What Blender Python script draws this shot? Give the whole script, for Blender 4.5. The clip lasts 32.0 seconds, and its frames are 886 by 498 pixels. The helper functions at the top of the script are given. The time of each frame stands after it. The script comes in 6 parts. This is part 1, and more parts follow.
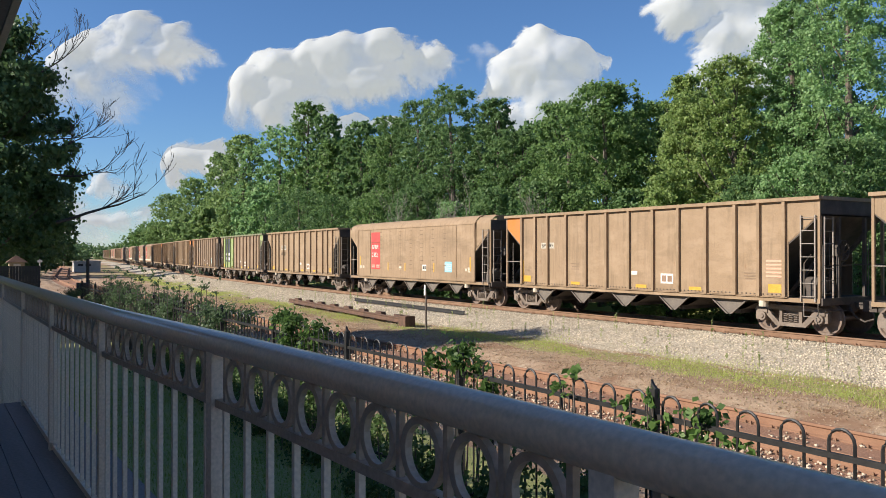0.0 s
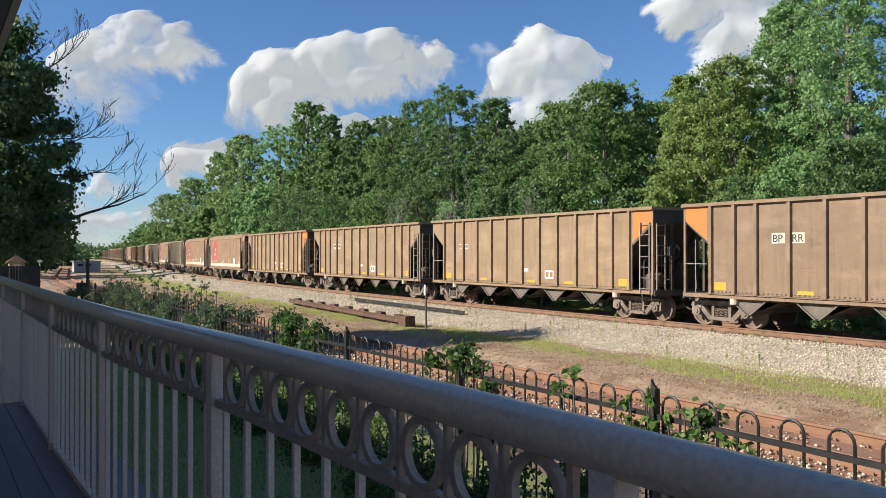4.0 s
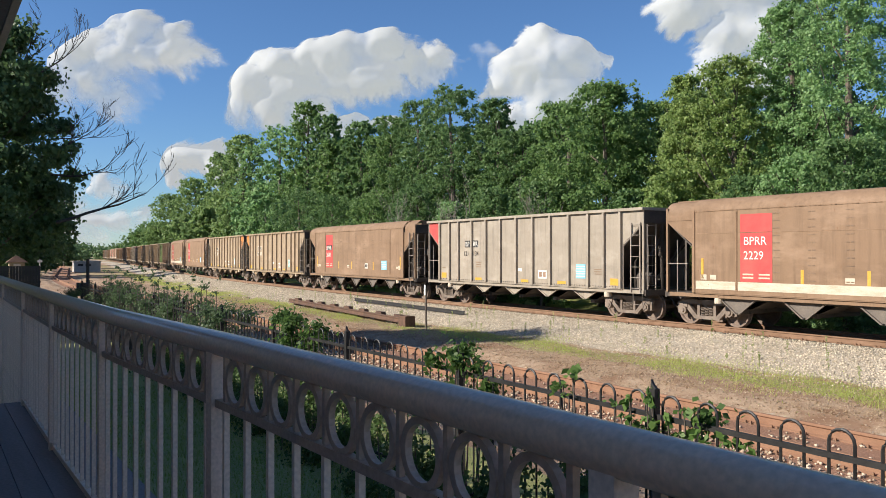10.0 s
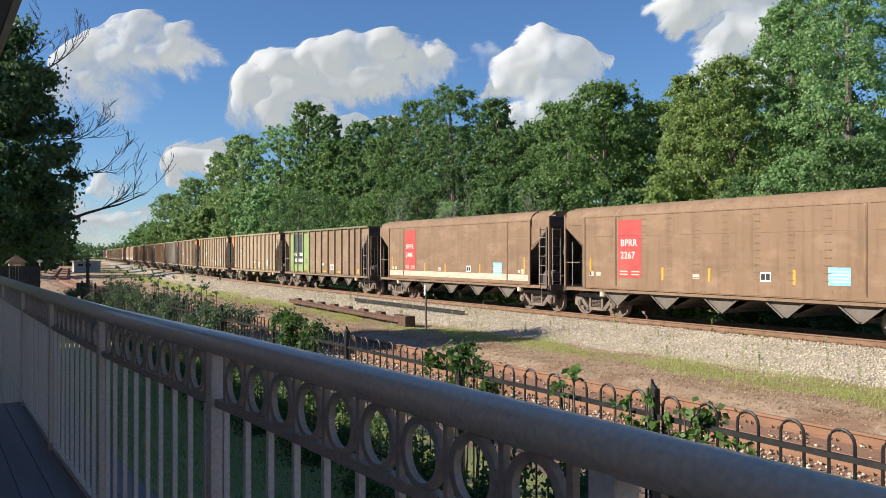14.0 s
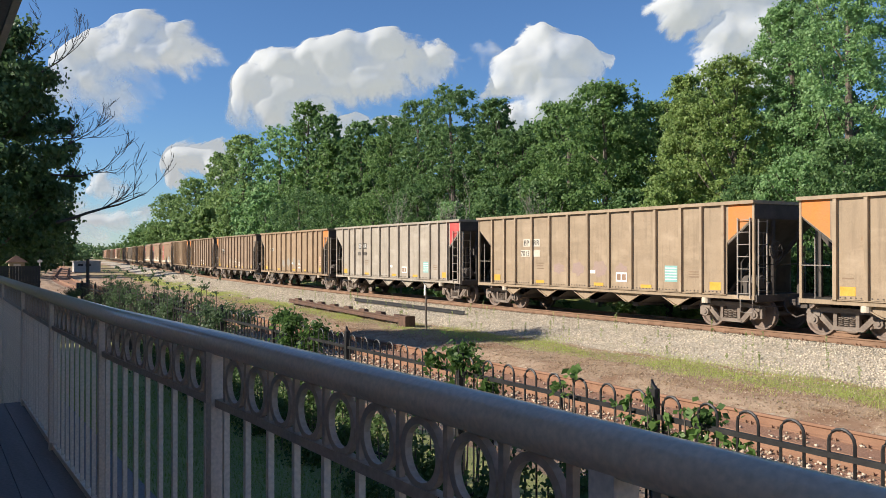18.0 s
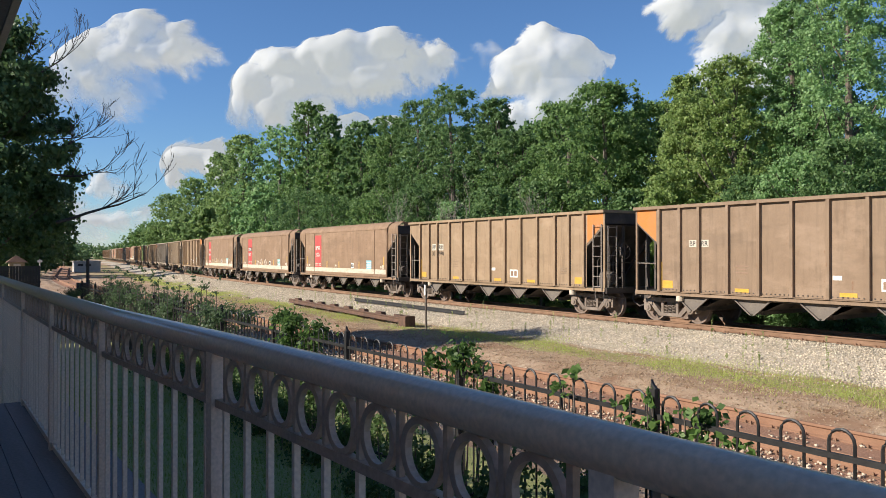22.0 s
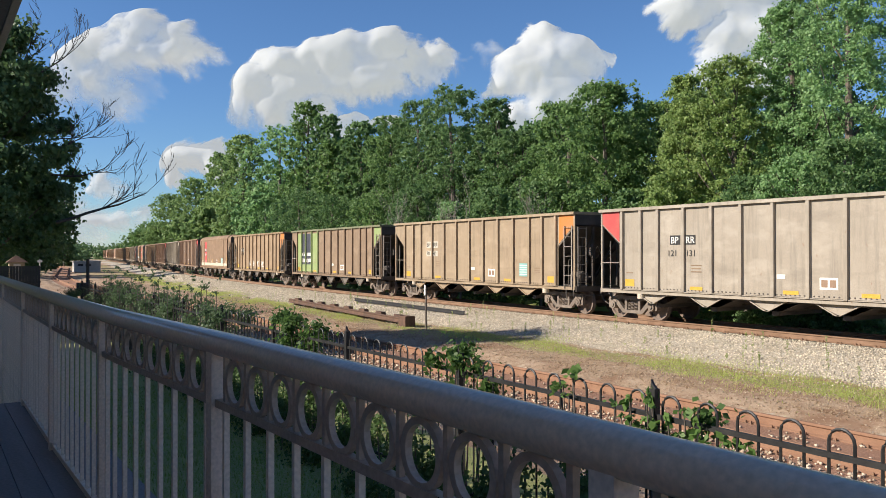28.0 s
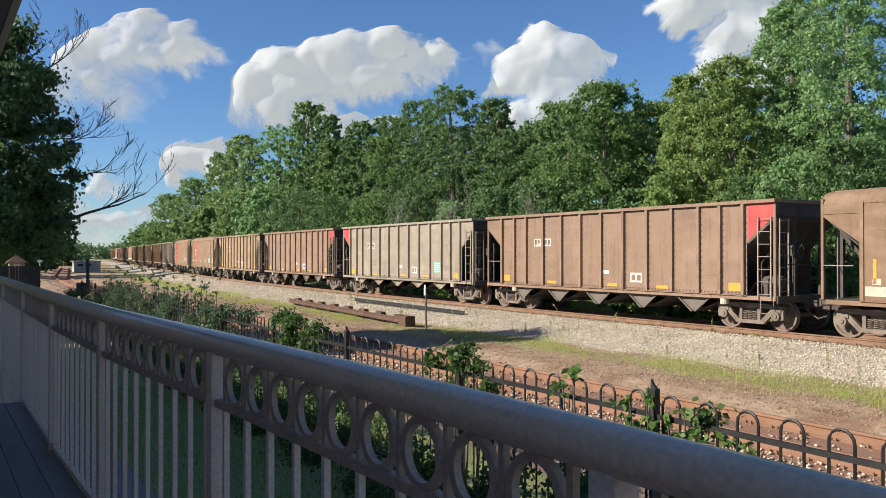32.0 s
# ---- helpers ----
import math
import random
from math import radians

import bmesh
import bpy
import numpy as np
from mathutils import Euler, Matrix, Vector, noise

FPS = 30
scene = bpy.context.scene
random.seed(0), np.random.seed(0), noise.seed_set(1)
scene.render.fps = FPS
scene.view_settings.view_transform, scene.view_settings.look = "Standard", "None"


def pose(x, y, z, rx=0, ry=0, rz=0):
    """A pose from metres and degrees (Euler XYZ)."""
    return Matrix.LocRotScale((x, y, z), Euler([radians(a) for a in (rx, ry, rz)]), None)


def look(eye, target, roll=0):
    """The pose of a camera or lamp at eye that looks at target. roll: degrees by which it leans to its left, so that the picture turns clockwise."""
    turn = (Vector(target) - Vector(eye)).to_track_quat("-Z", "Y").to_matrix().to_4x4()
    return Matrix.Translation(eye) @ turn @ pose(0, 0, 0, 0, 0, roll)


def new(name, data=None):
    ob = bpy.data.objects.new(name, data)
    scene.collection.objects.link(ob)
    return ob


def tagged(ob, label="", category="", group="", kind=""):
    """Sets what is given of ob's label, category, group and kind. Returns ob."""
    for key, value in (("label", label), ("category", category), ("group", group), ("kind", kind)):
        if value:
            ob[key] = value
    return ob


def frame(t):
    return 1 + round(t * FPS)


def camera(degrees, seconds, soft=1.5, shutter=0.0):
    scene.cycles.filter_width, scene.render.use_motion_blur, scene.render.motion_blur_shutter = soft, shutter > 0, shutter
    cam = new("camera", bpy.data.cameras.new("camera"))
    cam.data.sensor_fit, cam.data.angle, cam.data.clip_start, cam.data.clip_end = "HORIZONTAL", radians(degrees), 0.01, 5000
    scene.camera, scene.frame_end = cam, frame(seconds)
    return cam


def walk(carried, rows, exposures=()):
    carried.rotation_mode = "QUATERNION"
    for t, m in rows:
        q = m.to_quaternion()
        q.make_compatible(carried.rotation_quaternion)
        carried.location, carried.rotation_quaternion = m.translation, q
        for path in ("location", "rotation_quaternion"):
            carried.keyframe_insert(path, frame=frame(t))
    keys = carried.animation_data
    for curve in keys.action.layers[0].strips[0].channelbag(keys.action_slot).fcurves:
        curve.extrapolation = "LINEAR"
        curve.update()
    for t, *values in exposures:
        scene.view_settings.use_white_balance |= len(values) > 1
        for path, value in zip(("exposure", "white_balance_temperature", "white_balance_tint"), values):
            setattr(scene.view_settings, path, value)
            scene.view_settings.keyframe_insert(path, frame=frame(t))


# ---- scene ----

# camera: it stands still on the porch and looks along the tracks
EYE = Vector((0, 0, 2.85))
YAW = 32.34          # between the view and the tracks, which run along -x
cam = camera(56.8, 32.0, soft=0.8)
AXIS = Vector((-math.cos(radians(YAW)), math.sin(radians(YAW)), math.tan(radians(0.36))))
still = look(EYE, EYE + AXIS)
walk(cam, [(0, still), (32.0, still)])

# world, sun, exposure
SUN = Vector((-0.30, -0.80, 0.50)).normalized()
world = bpy.data.worlds.new("sky")
scene.world = world
world.use_nodes = True
wn = world.node_tree.nodes
sky = wn.new("ShaderNodeTexSky")
sky.sky_type, sky.sun_disc = "NISHITA", False
sky.sun_elevation = math.asin(SUN.z)
sky.sun_rotation = math.atan2(SUN.x, SUN.y)
sky.air_density, sky.dust_density, sky.ozone_density = 1.0, 0.0, 5.5
wn["Background"].inputs["Strength"].default_value = 0.063
tint = wn.new("ShaderNodeMix")
tint.data_type, tint.blend_type = "RGBA", "MULTIPLY"
tint.inputs[0].default_value, tint.inputs[7].default_value = 1.0, (0.84, 0.98, 1.14, 1)
world.node_tree.links.new(sky.outputs[0], tint.inputs[6])
world.node_tree.links.new(tint.outputs[2], wn["Background"].inputs[0])
sun = new("sun", bpy.data.lights.new("sun", "SUN"))
sun.data.energy, sun.data.angle, sun.data.color = 4.6, radians(0.53), (1.0, 0.925, 0.81)
sun.matrix_world = look(SUN * 200, (0, 0, 0))
scene.view_settings.exposure = 0.8


# ---- mesh building ----
class Geo:
    """Collects faces of plain solids, and turns them into one mesh."""

    def __init__(self):
        self.v, self.f = [], []

    def add(self, verts, faces):
        n = len(self.v)
        self.v += [tuple(p) for p in verts]
        self.f += [tuple(i + n for i in q) for q in faces]
        return self

    def box(self, x0, y0, z0, x1, y1, z1):
        return self.add([(x, y, z) for z in (z0, z1) for y in (y0, y1) for x in (x0, x1)],
                        [(0, 2, 3, 1), (4, 5, 7, 6), (0, 1, 5, 4), (2, 6, 7, 3), (0, 4, 6, 2), (1, 3, 7, 5)])

    def bevel_box(self, x0, y0, z0, x1, y1, z1, b=0.01):
        """A box whose edges along its length x are chamfered."""
        ring = [(y0 + b, z0), (y1 - b, z0), (y1, z0 + b), (y1, z1 - b), (y1 - b, z1), (y0 + b, z1), (y0, z1 - b), (y0, z0 + b)]
        return self.loft([[(x0 + b, y0 + (y - y0) * 0.98, z) for y, z in ring], [(x1 - b, y, z) for y, z in ring]])

    def loft(self, rings, closed=True, caps=True):
        n, m = len(rings[0]), len(rings)
        faces = []
        for i in range(m - 1):
            for j in range(n if closed else n - 1):
                k = (j + 1) % n
                faces.append((i * n + j, i * n + k, (i + 1) * n + k, (i + 1) * n + j))
        if caps and closed:
            faces += [tuple(reversed(range(n))), tuple(range((m - 1) * n, m * n))]
        return self.add([p for r in rings for p in r], faces)

    def prism(self, poly, y0, y1):
        """A polygon in the x-z plane pushed from y0 to y1."""
        return self.loft([[(x, y0, z) for x, z in poly], [(x, y1, z) for x, z in poly]])

    def tube(self, pts, r, n=8, r_end=None):
        """A round bar along a line of points."""
        pts = [Vector(p) for p in pts]
        rings = []
        for i, p in enumerate(pts):
            d = (pts[min(i + 1, len(pts) - 1)] - pts[max(i - 1, 0)]).normalized()
            a = d.cross(Vector((0, 0, 1)) if abs(d.z) < 0.9 else Vector((1, 0, 0))).normalized()
            b = d.cross(a)
            t = i / max(1, len(pts) - 1)
            rad = r if r_end is None else r + (r_end - r) * t
            rings.append([p + a * rad * math.cos(u) + b * rad * math.sin(u) for u in (2 * math.pi * k / n for k in range(n))])
        return self.loft(rings)

    def disc(self, c, r, y0, y1, n=24):
        """A round plate with its axle along y."""
        return self.loft([[(c[0] + r * math.cos(2 * math.pi * k / n), y, c[1] + r * math.sin(2 * math.pi * k / n)) for k in range(n)] for y in (y0, y1)])

    def mesh(self, name, material, smooth=False):
        me = bpy.data.meshes.new(name)
        me.from_pydata(self.v, [], self.f)
        me.materials.append(material)
        bm = bmesh.new()
        bm.from_mesh(me)
        bmesh.ops.recalc_face_normals(bm, faces=bm.faces)
        bm.to_mesh(me)
        bm.free()
        if smooth:
            me.shade_smooth()
            me.set_sharp_from_angle(angle=radians(40))
        return me


def raw_mesh(name, verts, faces, material, smooth=False):
    """A mesh from whole arrays; faces all have the same number of corners."""
    me = bpy.data.meshes.new(name)
    verts, faces = np.asarray(verts, np.float32), np.asarray(faces, np.int32)
    me.vertices.add(len(verts))
    me.vertices.foreach_set("co", verts.ravel())
    k = faces.shape[1]
    me.loops.add(faces.size)
    me.loops.foreach_set("vertex_index", faces.ravel())
    me.polygons.add(len(faces))
    me.polygons.foreach_set("loop_start", np.arange(0, faces.size, k, dtype=np.int32))
    me.update(calc_edges=True)
    me.validate()
    me.materials.append(material)
    if smooth:
        me.shade_smooth()
    return me


def part(name, mesh, parent, label="", m=None):
    ob = new(name, mesh)
    ob.parent = parent
    if m is not None:
        ob.matrix_basis = m
    if label:
        ob["label"] = label
    return ob


def thing(name, label, category, group="", kind="", m=None, mesh=None):
    ob = new(name, mesh)
    if m is not None:
        ob.matrix_basis = m
    return tagged(ob, label, category, group, kind)


# ---- materials ----
def surface(name, base, other, scale=3.0, rough=0.8, metal=0.0, bump=0.2, fine=40.0, stretch=(1, 1, 1), amount=0.5, random_tint=0.0, coords="Object", island=0.0, spec=0.4, coat=0.0):
    """Two colours mixed by coarse stains and fine grain, with a relief of the same grain."""
    m = bpy.data.materials.new(name)
    m.use_nodes = True
    nt = m.node_tree
    N, L = nt.nodes, nt.links
    b = N["Principled BSDF"]
    co = N.new("ShaderNodeTexCoord")
    mp = N.new("ShaderNodeMapping")
    mp.inputs["Scale"].default_value = stretch
    L.new(co.outputs[coords], mp.inputs[0])
    big = N.new("ShaderNodeTexNoise")
    big.inputs["Scale"].default_value, big.inputs["Detail"].default_value, big.inputs["Roughness"].default_value = scale, 6, 0.62
    L.new(mp.outputs[0], big.inputs[0])
    ramp = N.new("ShaderNodeMapRange")
    ramp.inputs[1].default_value, ramp.inputs[2].default_value = 0.5 - 0.28 * amount - 0.02, 0.5 + 0.28 * amount + 0.02
    L.new(big.outputs[0], ramp.inputs[0])
    small = N.new("ShaderNodeTexNoise")
    small.inputs["Scale"].default_value, small.inputs["Detail"].default_value = fine, 4
    L.new(co.outputs[coords], small.inputs[0])
    mix = N.new("ShaderNodeMix")
    mix.data_type = "RGBA"
    mix.inputs[6].default_value, mix.inputs[7].default_value = (*base, 1), (*other, 1)
    L.new(ramp.outputs[0], mix.inputs[0])
    hsv = N.new("ShaderNodeHueSaturation")
    L.new(mix.outputs[2], hsv.inputs["Color"])
    val = N.new("ShaderNodeMapRange")
    val.inputs[1].default_value, val.inputs[2].default_value = 0.3, 0.7
    val.inputs[3].default_value, val.inputs[4].default_value = 0.86, 1.12
    L.new(small.outputs[0], val.inputs[0])
    out = val.outputs[0]
    for wide, node, sock in ((random_tint, "ShaderNodeObjectInfo", "Random"), (island, "ShaderNodeNewGeometry", "Random Per Island")):
        if wide:
            info = N.new(node)
            r = N.new("ShaderNodeMapRange")
            r.inputs[3].default_value, r.inputs[4].default_value = 1 - wide, 1 + wide
            L.new(info.outputs[sock], r.inputs[0])
            mul = N.new("ShaderNodeMath")
            mul.operation = "MULTIPLY"
            L.new(out, mul.inputs[0])
            L.new(r.outputs[0], mul.inputs[1])
            out = mul.outputs[0]
    L.new(out, hsv.inputs["Value"])
    L.new(hsv.outputs[0], b.inputs["Base Color"])
    b.inputs["Metallic"].default_value = metal
    b.inputs["Specular IOR Level"].default_value = spec
    b.inputs["Coat Weight"].default_value, b.inputs["Coat Roughness"].default_value = coat, 0.25
    rr = N.new("ShaderNodeMapRange")
    rr.inputs[3].default_value, rr.inputs[4].default_value = max(0.05, rough - 0.12), min(1, rough + 0.1)
    L.new(big.outputs[0], rr.inputs[0])
    L.new(rr.outputs[0], b.inputs["Roughness"])
    if bump:
        bp = N.new("ShaderNodeBump")
        bp.inputs["Strength"].default_value, bp.inputs["Distance"].default_value = bump, 0.01
        L.new(small.outputs[0], bp.inputs["Height"])
        L.new(bp.outputs[0], b.inputs["Normal"])
    return m


def foliage(name, base, other, gloss=0.5, through_light=0.48):
    """Leaves: each one its own shade, some light passing through."""
    m = bpy.data.materials.new(name)
    m.use_nodes = True
    N, L = m.node_tree.nodes, m.node_tree.links
    b = N["Principled BSDF"]
    geo = N.new("ShaderNodeNewGeometry")
    co = N.new("ShaderNodeTexCoord")
    noise_ = N.new("ShaderNodeTexNoise")
    noise_.inputs["Scale"].default_value, noise_.inputs["Detail"].default_value = 0.45, 3
    L.new(co.outputs["Object"], noise_.inputs[0])
    ad = N.new("ShaderNodeMath")
    ad.operation = "MULTIPLY_ADD"
    ad.inputs[1].default_value, ad.inputs[2].default_value = 0.75, -0.15
    L.new(noise_.outputs[0], ad.inputs[0])
    ad2 = N.new("ShaderNodeMath")
    ad2.operation = "MULTIPLY_ADD"
    ad2.inputs[1].default_value = 0.5
    L.new(geo.outputs["Random Per Island"], ad2.inputs[0])
    L.new(ad.outputs[0], ad2.inputs[2])
    mix = N.new("ShaderNodeMix")
    mix.data_type = "RGBA"
    mix.inputs[6].default_value, mix.inputs[7].default_value = (*base, 1), (*other, 1)
    L.new(ad2.outputs[0], mix.inputs[0])
    L.new(mix.outputs[2], b.inputs["Base Color"])
    b.inputs["Roughness"].default_value = gloss
    b.inputs["Specular IOR Level"].default_value = 0.3
    tr = N.new("ShaderNodeBsdfTranslucent")
    L.new(mix.outputs[2], tr.inputs[0])
    ms = N.new("ShaderNodeMixShader")
    ms.inputs[0].default_value = through_light
    L.new(b.outputs[0], ms.inputs[1])
    L.new(tr.outputs[0], ms.inputs[2])
    L.new(ms.outputs[0], N["Material Output"].inputs[0])
    return m


RUST = surface("rusty_steel", (0.185, 0.108, 0.066), (0.275, 0.168, 0.108), 2.5, 0.85, 0.15, 0.3, 60)
RED_RUST = surface("orange_brown_rust", (0.215, 0.112, 0.066), (0.285, 0.16, 0.10), 2.5, 0.85, 0.1, 0.3, 60)
TIE = surface("weathered_tie", (0.10, 0.08, 0.065), (0.20, 0.165, 0.13), 2.0, 0.95, 0, 0.6, 30, (1, 6, 6), random_tint=0.25)
STONE = surface("pale_ballast", (0.42, 0.355, 0.265), (0.58, 0.50, 0.385), 1.5, 0.95, 0, 0.2, 60, island=0.4)
DIRT_STONE = surface("buff_gravel", (0.36, 0.27, 0.19), (0.48, 0.385, 0.29), 0.9, 0.95, 0, 0.2, 60, island=0.4)
BLACK_STEEL = surface("black_painted_steel", (0.012, 0.012, 0.013), (0.028, 0.026, 0.025), 4, 0.5, 0, 0.15, 80)
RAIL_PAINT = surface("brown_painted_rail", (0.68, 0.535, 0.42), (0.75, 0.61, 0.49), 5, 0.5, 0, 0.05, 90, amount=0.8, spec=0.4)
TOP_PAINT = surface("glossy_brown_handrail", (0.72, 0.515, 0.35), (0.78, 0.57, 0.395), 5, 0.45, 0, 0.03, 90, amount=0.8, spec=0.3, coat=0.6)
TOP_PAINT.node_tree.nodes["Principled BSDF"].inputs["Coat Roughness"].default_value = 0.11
# railing paint in a darker copy: the shade under the hand rail is in its colour
RING_SHADE_PAINT = surface("shaded_brown_rail_paint", (0.38, 0.28, 0.21), (0.45, 0.345, 0.265), 5, 0.5, 0, 0.1, 70)
DECK = surface("dark_deck_boards", (0.20, 0.165, 0.155), (0.255, 0.22, 0.205), 2, 0.75, 0, 0.3, 50, (0.4, 4, 1), random_tint=0.12)
BARK = surface("bark", (0.085, 0.065, 0.05), (0.17, 0.14, 0.115), 3, 0.95, 0, 0.8, 25, (4, 4, 0.7))
PALE_BARK = surface("pale_dead_wood", (0.20, 0.17, 0.14), (0.33, 0.29, 0.25), 3, 0.95, 0, 0.5, 25, (4, 4, 0.7))
DARK_BARK = surface("dark_dead_wood", (0.05, 0.042, 0.036), (0.10, 0.085, 0.075), 3, 0.95, 0, 0.5, 25, (4, 4, 0.7))
HOPPER_DARK = surface("dark_underframe", (0.06, 0.05, 0.044), (0.12, 0.098, 0.082), 1.6, 0.85, 0.1, 0.2, 30)
BOGIE_STEEL = surface("dusty_cast_steel", (0.165, 0.128, 0.102), (0.25, 0.20, 0.162), 3, 0.8, 0.2, 0.3, 40)
WHEEL_STEEL = surface("brown_wheel_steel", (0.15, 0.108, 0.085), (0.23, 0.172, 0.137), 3, 0.7, 0.2, 0.1, 30)
WHITE_PAINT = surface("faded_white_paint", (0.66, 0.62, 0.54), (0.78, 0.74, 0.67), 6, 0.7)
BLACK_PAINT = surface("flat_black_paint", (0.015, 0.015, 0.016), (0.04, 0.036, 0.033), 6, 0.7)
YELLOW = surface("yellow_reflective_tape", (0.50, 0.27, 0.03), (0.60, 0.36, 0.06), 6, 0.5)
ORANGE = surface("faded_orange_paint", (0.56, 0.18, 0.032), (0.46, 0.185, 0.06), 1.5, 0.7)
RED = surface("faded_red_paint", (0.50, 0.042, 0.045), (0.42, 0.09, 0.075), 1.2, 0.7)
TEAL = surface("teal_placard", (0.17, 0.37, 0.345), (0.25, 0.42, 0.385), 6, 0.6)
BLUE = surface("pale_blue_placard", (0.16, 0.44, 0.58), (0.30, 0.55, 0.64), 6, 0.6)
GREEN = surface("apple_green_paint", (0.22, 0.29, 0.10), (0.28, 0.32, 0.15), 1.5, 0.7)
NAVY = surface("dark_slate_paint", (0.028, 0.030, 0.045), (0.06, 0.06, 0.075), 2, 0.7)
CREAM = surface("cream_side_sill_paint", (0.60, 0.52, 0.41), (0.46, 0.37, 0.27), 2.0, 0.75, stretch=(1, 1, 4))
PALE_RED = surface("faded_flag_red", (0.58, 0.30, 0.20), (0.65, 0.40, 0.28), 4, 0.7)
OLD_IRON = surface("dark_rusty_iron", (0.085, 0.05, 0.035), (0.16, 0.09, 0.06), 2.5, 0.85, 0.1, 0.3, 60)
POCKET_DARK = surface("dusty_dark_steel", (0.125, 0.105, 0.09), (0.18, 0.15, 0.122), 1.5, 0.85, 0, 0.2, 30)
CONCRETE = surface("grey_concrete", (0.40, 0.375, 0.34), (0.48, 0.45, 0.41), 1.5, 0.9)


# ---- the lie of the land ----
BEND = (19.72, 80.6, 580.0)   # the main track: straight, then a bend to the right
_s = np.arange(-160, 1400, 0.5)
_k = np.clip((_s - BEND[0]) / 8 + 0.5, 0, 1) * np.clip((BEND[0] + BEND[1] - _s) / 8 + 0.5, 0, 1) / BEND[2]
_k = _k + np.clip((_s - 350) / 20, 0, 1) * np.clip((480 - _s) / 20, 0, 1) / 330.0
_th = np.cumsum(_k) * 0.5
_px = 160 - np.cumsum(np.cos(_th)) * 0.5
_py = 21.85 + np.cumsum(np.sin(_th)) * 0.5
RAIL_Z = 0.60         # head of the main track's rails
SIDE_Z = 0.07         # head of the side track's rails
_k2 = np.clip((_s - 55) / 6, 0, 1) * np.clip((131 - _s) / 6, 0, 1) / 500.0
_k2 = _k2 - np.clip((_s - 182) / 10, 0, 1) * np.clip((300 - _s) / 10, 0, 1) / 140.0
_th2 = np.cumsum(_k2) * 0.5
_qx = 160 - np.cumsum(np.cos(_th2)) * 0.5
_qy = 11.63 + np.cumsum(np.sin(_th2)) * 0.5


def main_at(s):
    """Place and heading of the main track, s metres to the left of the porch."""
    return np.interp(s, _s, _px), np.interp(s, _s, _py), np.interp(s, _s, _th)


def main_y(x):
    return np.interp(x, _px[::-1], _py[::-1])


def side_y(x):
    return np.interp(x, _qx[::-1], _qy[::-1])


def step(a, b, t):
    t = np.clip((t - a) / (b - a), 0, 1)
    return t * t * (3 - 2 * t)


def land_z(x, y):
    """Height of the ground."""
    q = y - main_y(x)
    lawn = 0.55 * (1 - step(4.7, 8.2, y))
    bed = 0.40 * step(-4.4, -1.75, q) * (1 - step(1.75, 3.6, q))
    bank = 0.9 * step(5, 14, q)
    bumps = 0.035 * np.sin(x * 1.7 + 0.8 * y) * np.sin(y * 2.3 - 0.5 * x) * (1 - step(-4.6, -3.8, q))
    sunk = -0.135 * (1 - step(1.5, 2.3, np.abs(y - side_y(x))))
    return lawn + bed + bank + sunk + bumps * step(13.2, 14.2, y)


def axis_points(lo, a, b, hi, fine, grow=1.25):
    pts = list(np.arange(a, b, fine))
    w, p = fine, b
    while p < hi:
        pts.append(p)
        w *= grow
        p += w
    w, p = fine * grow, a - fine
    while p > lo:
        pts.insert(0, p)
        w *= grow
        p -= w
    return np.array(pts)


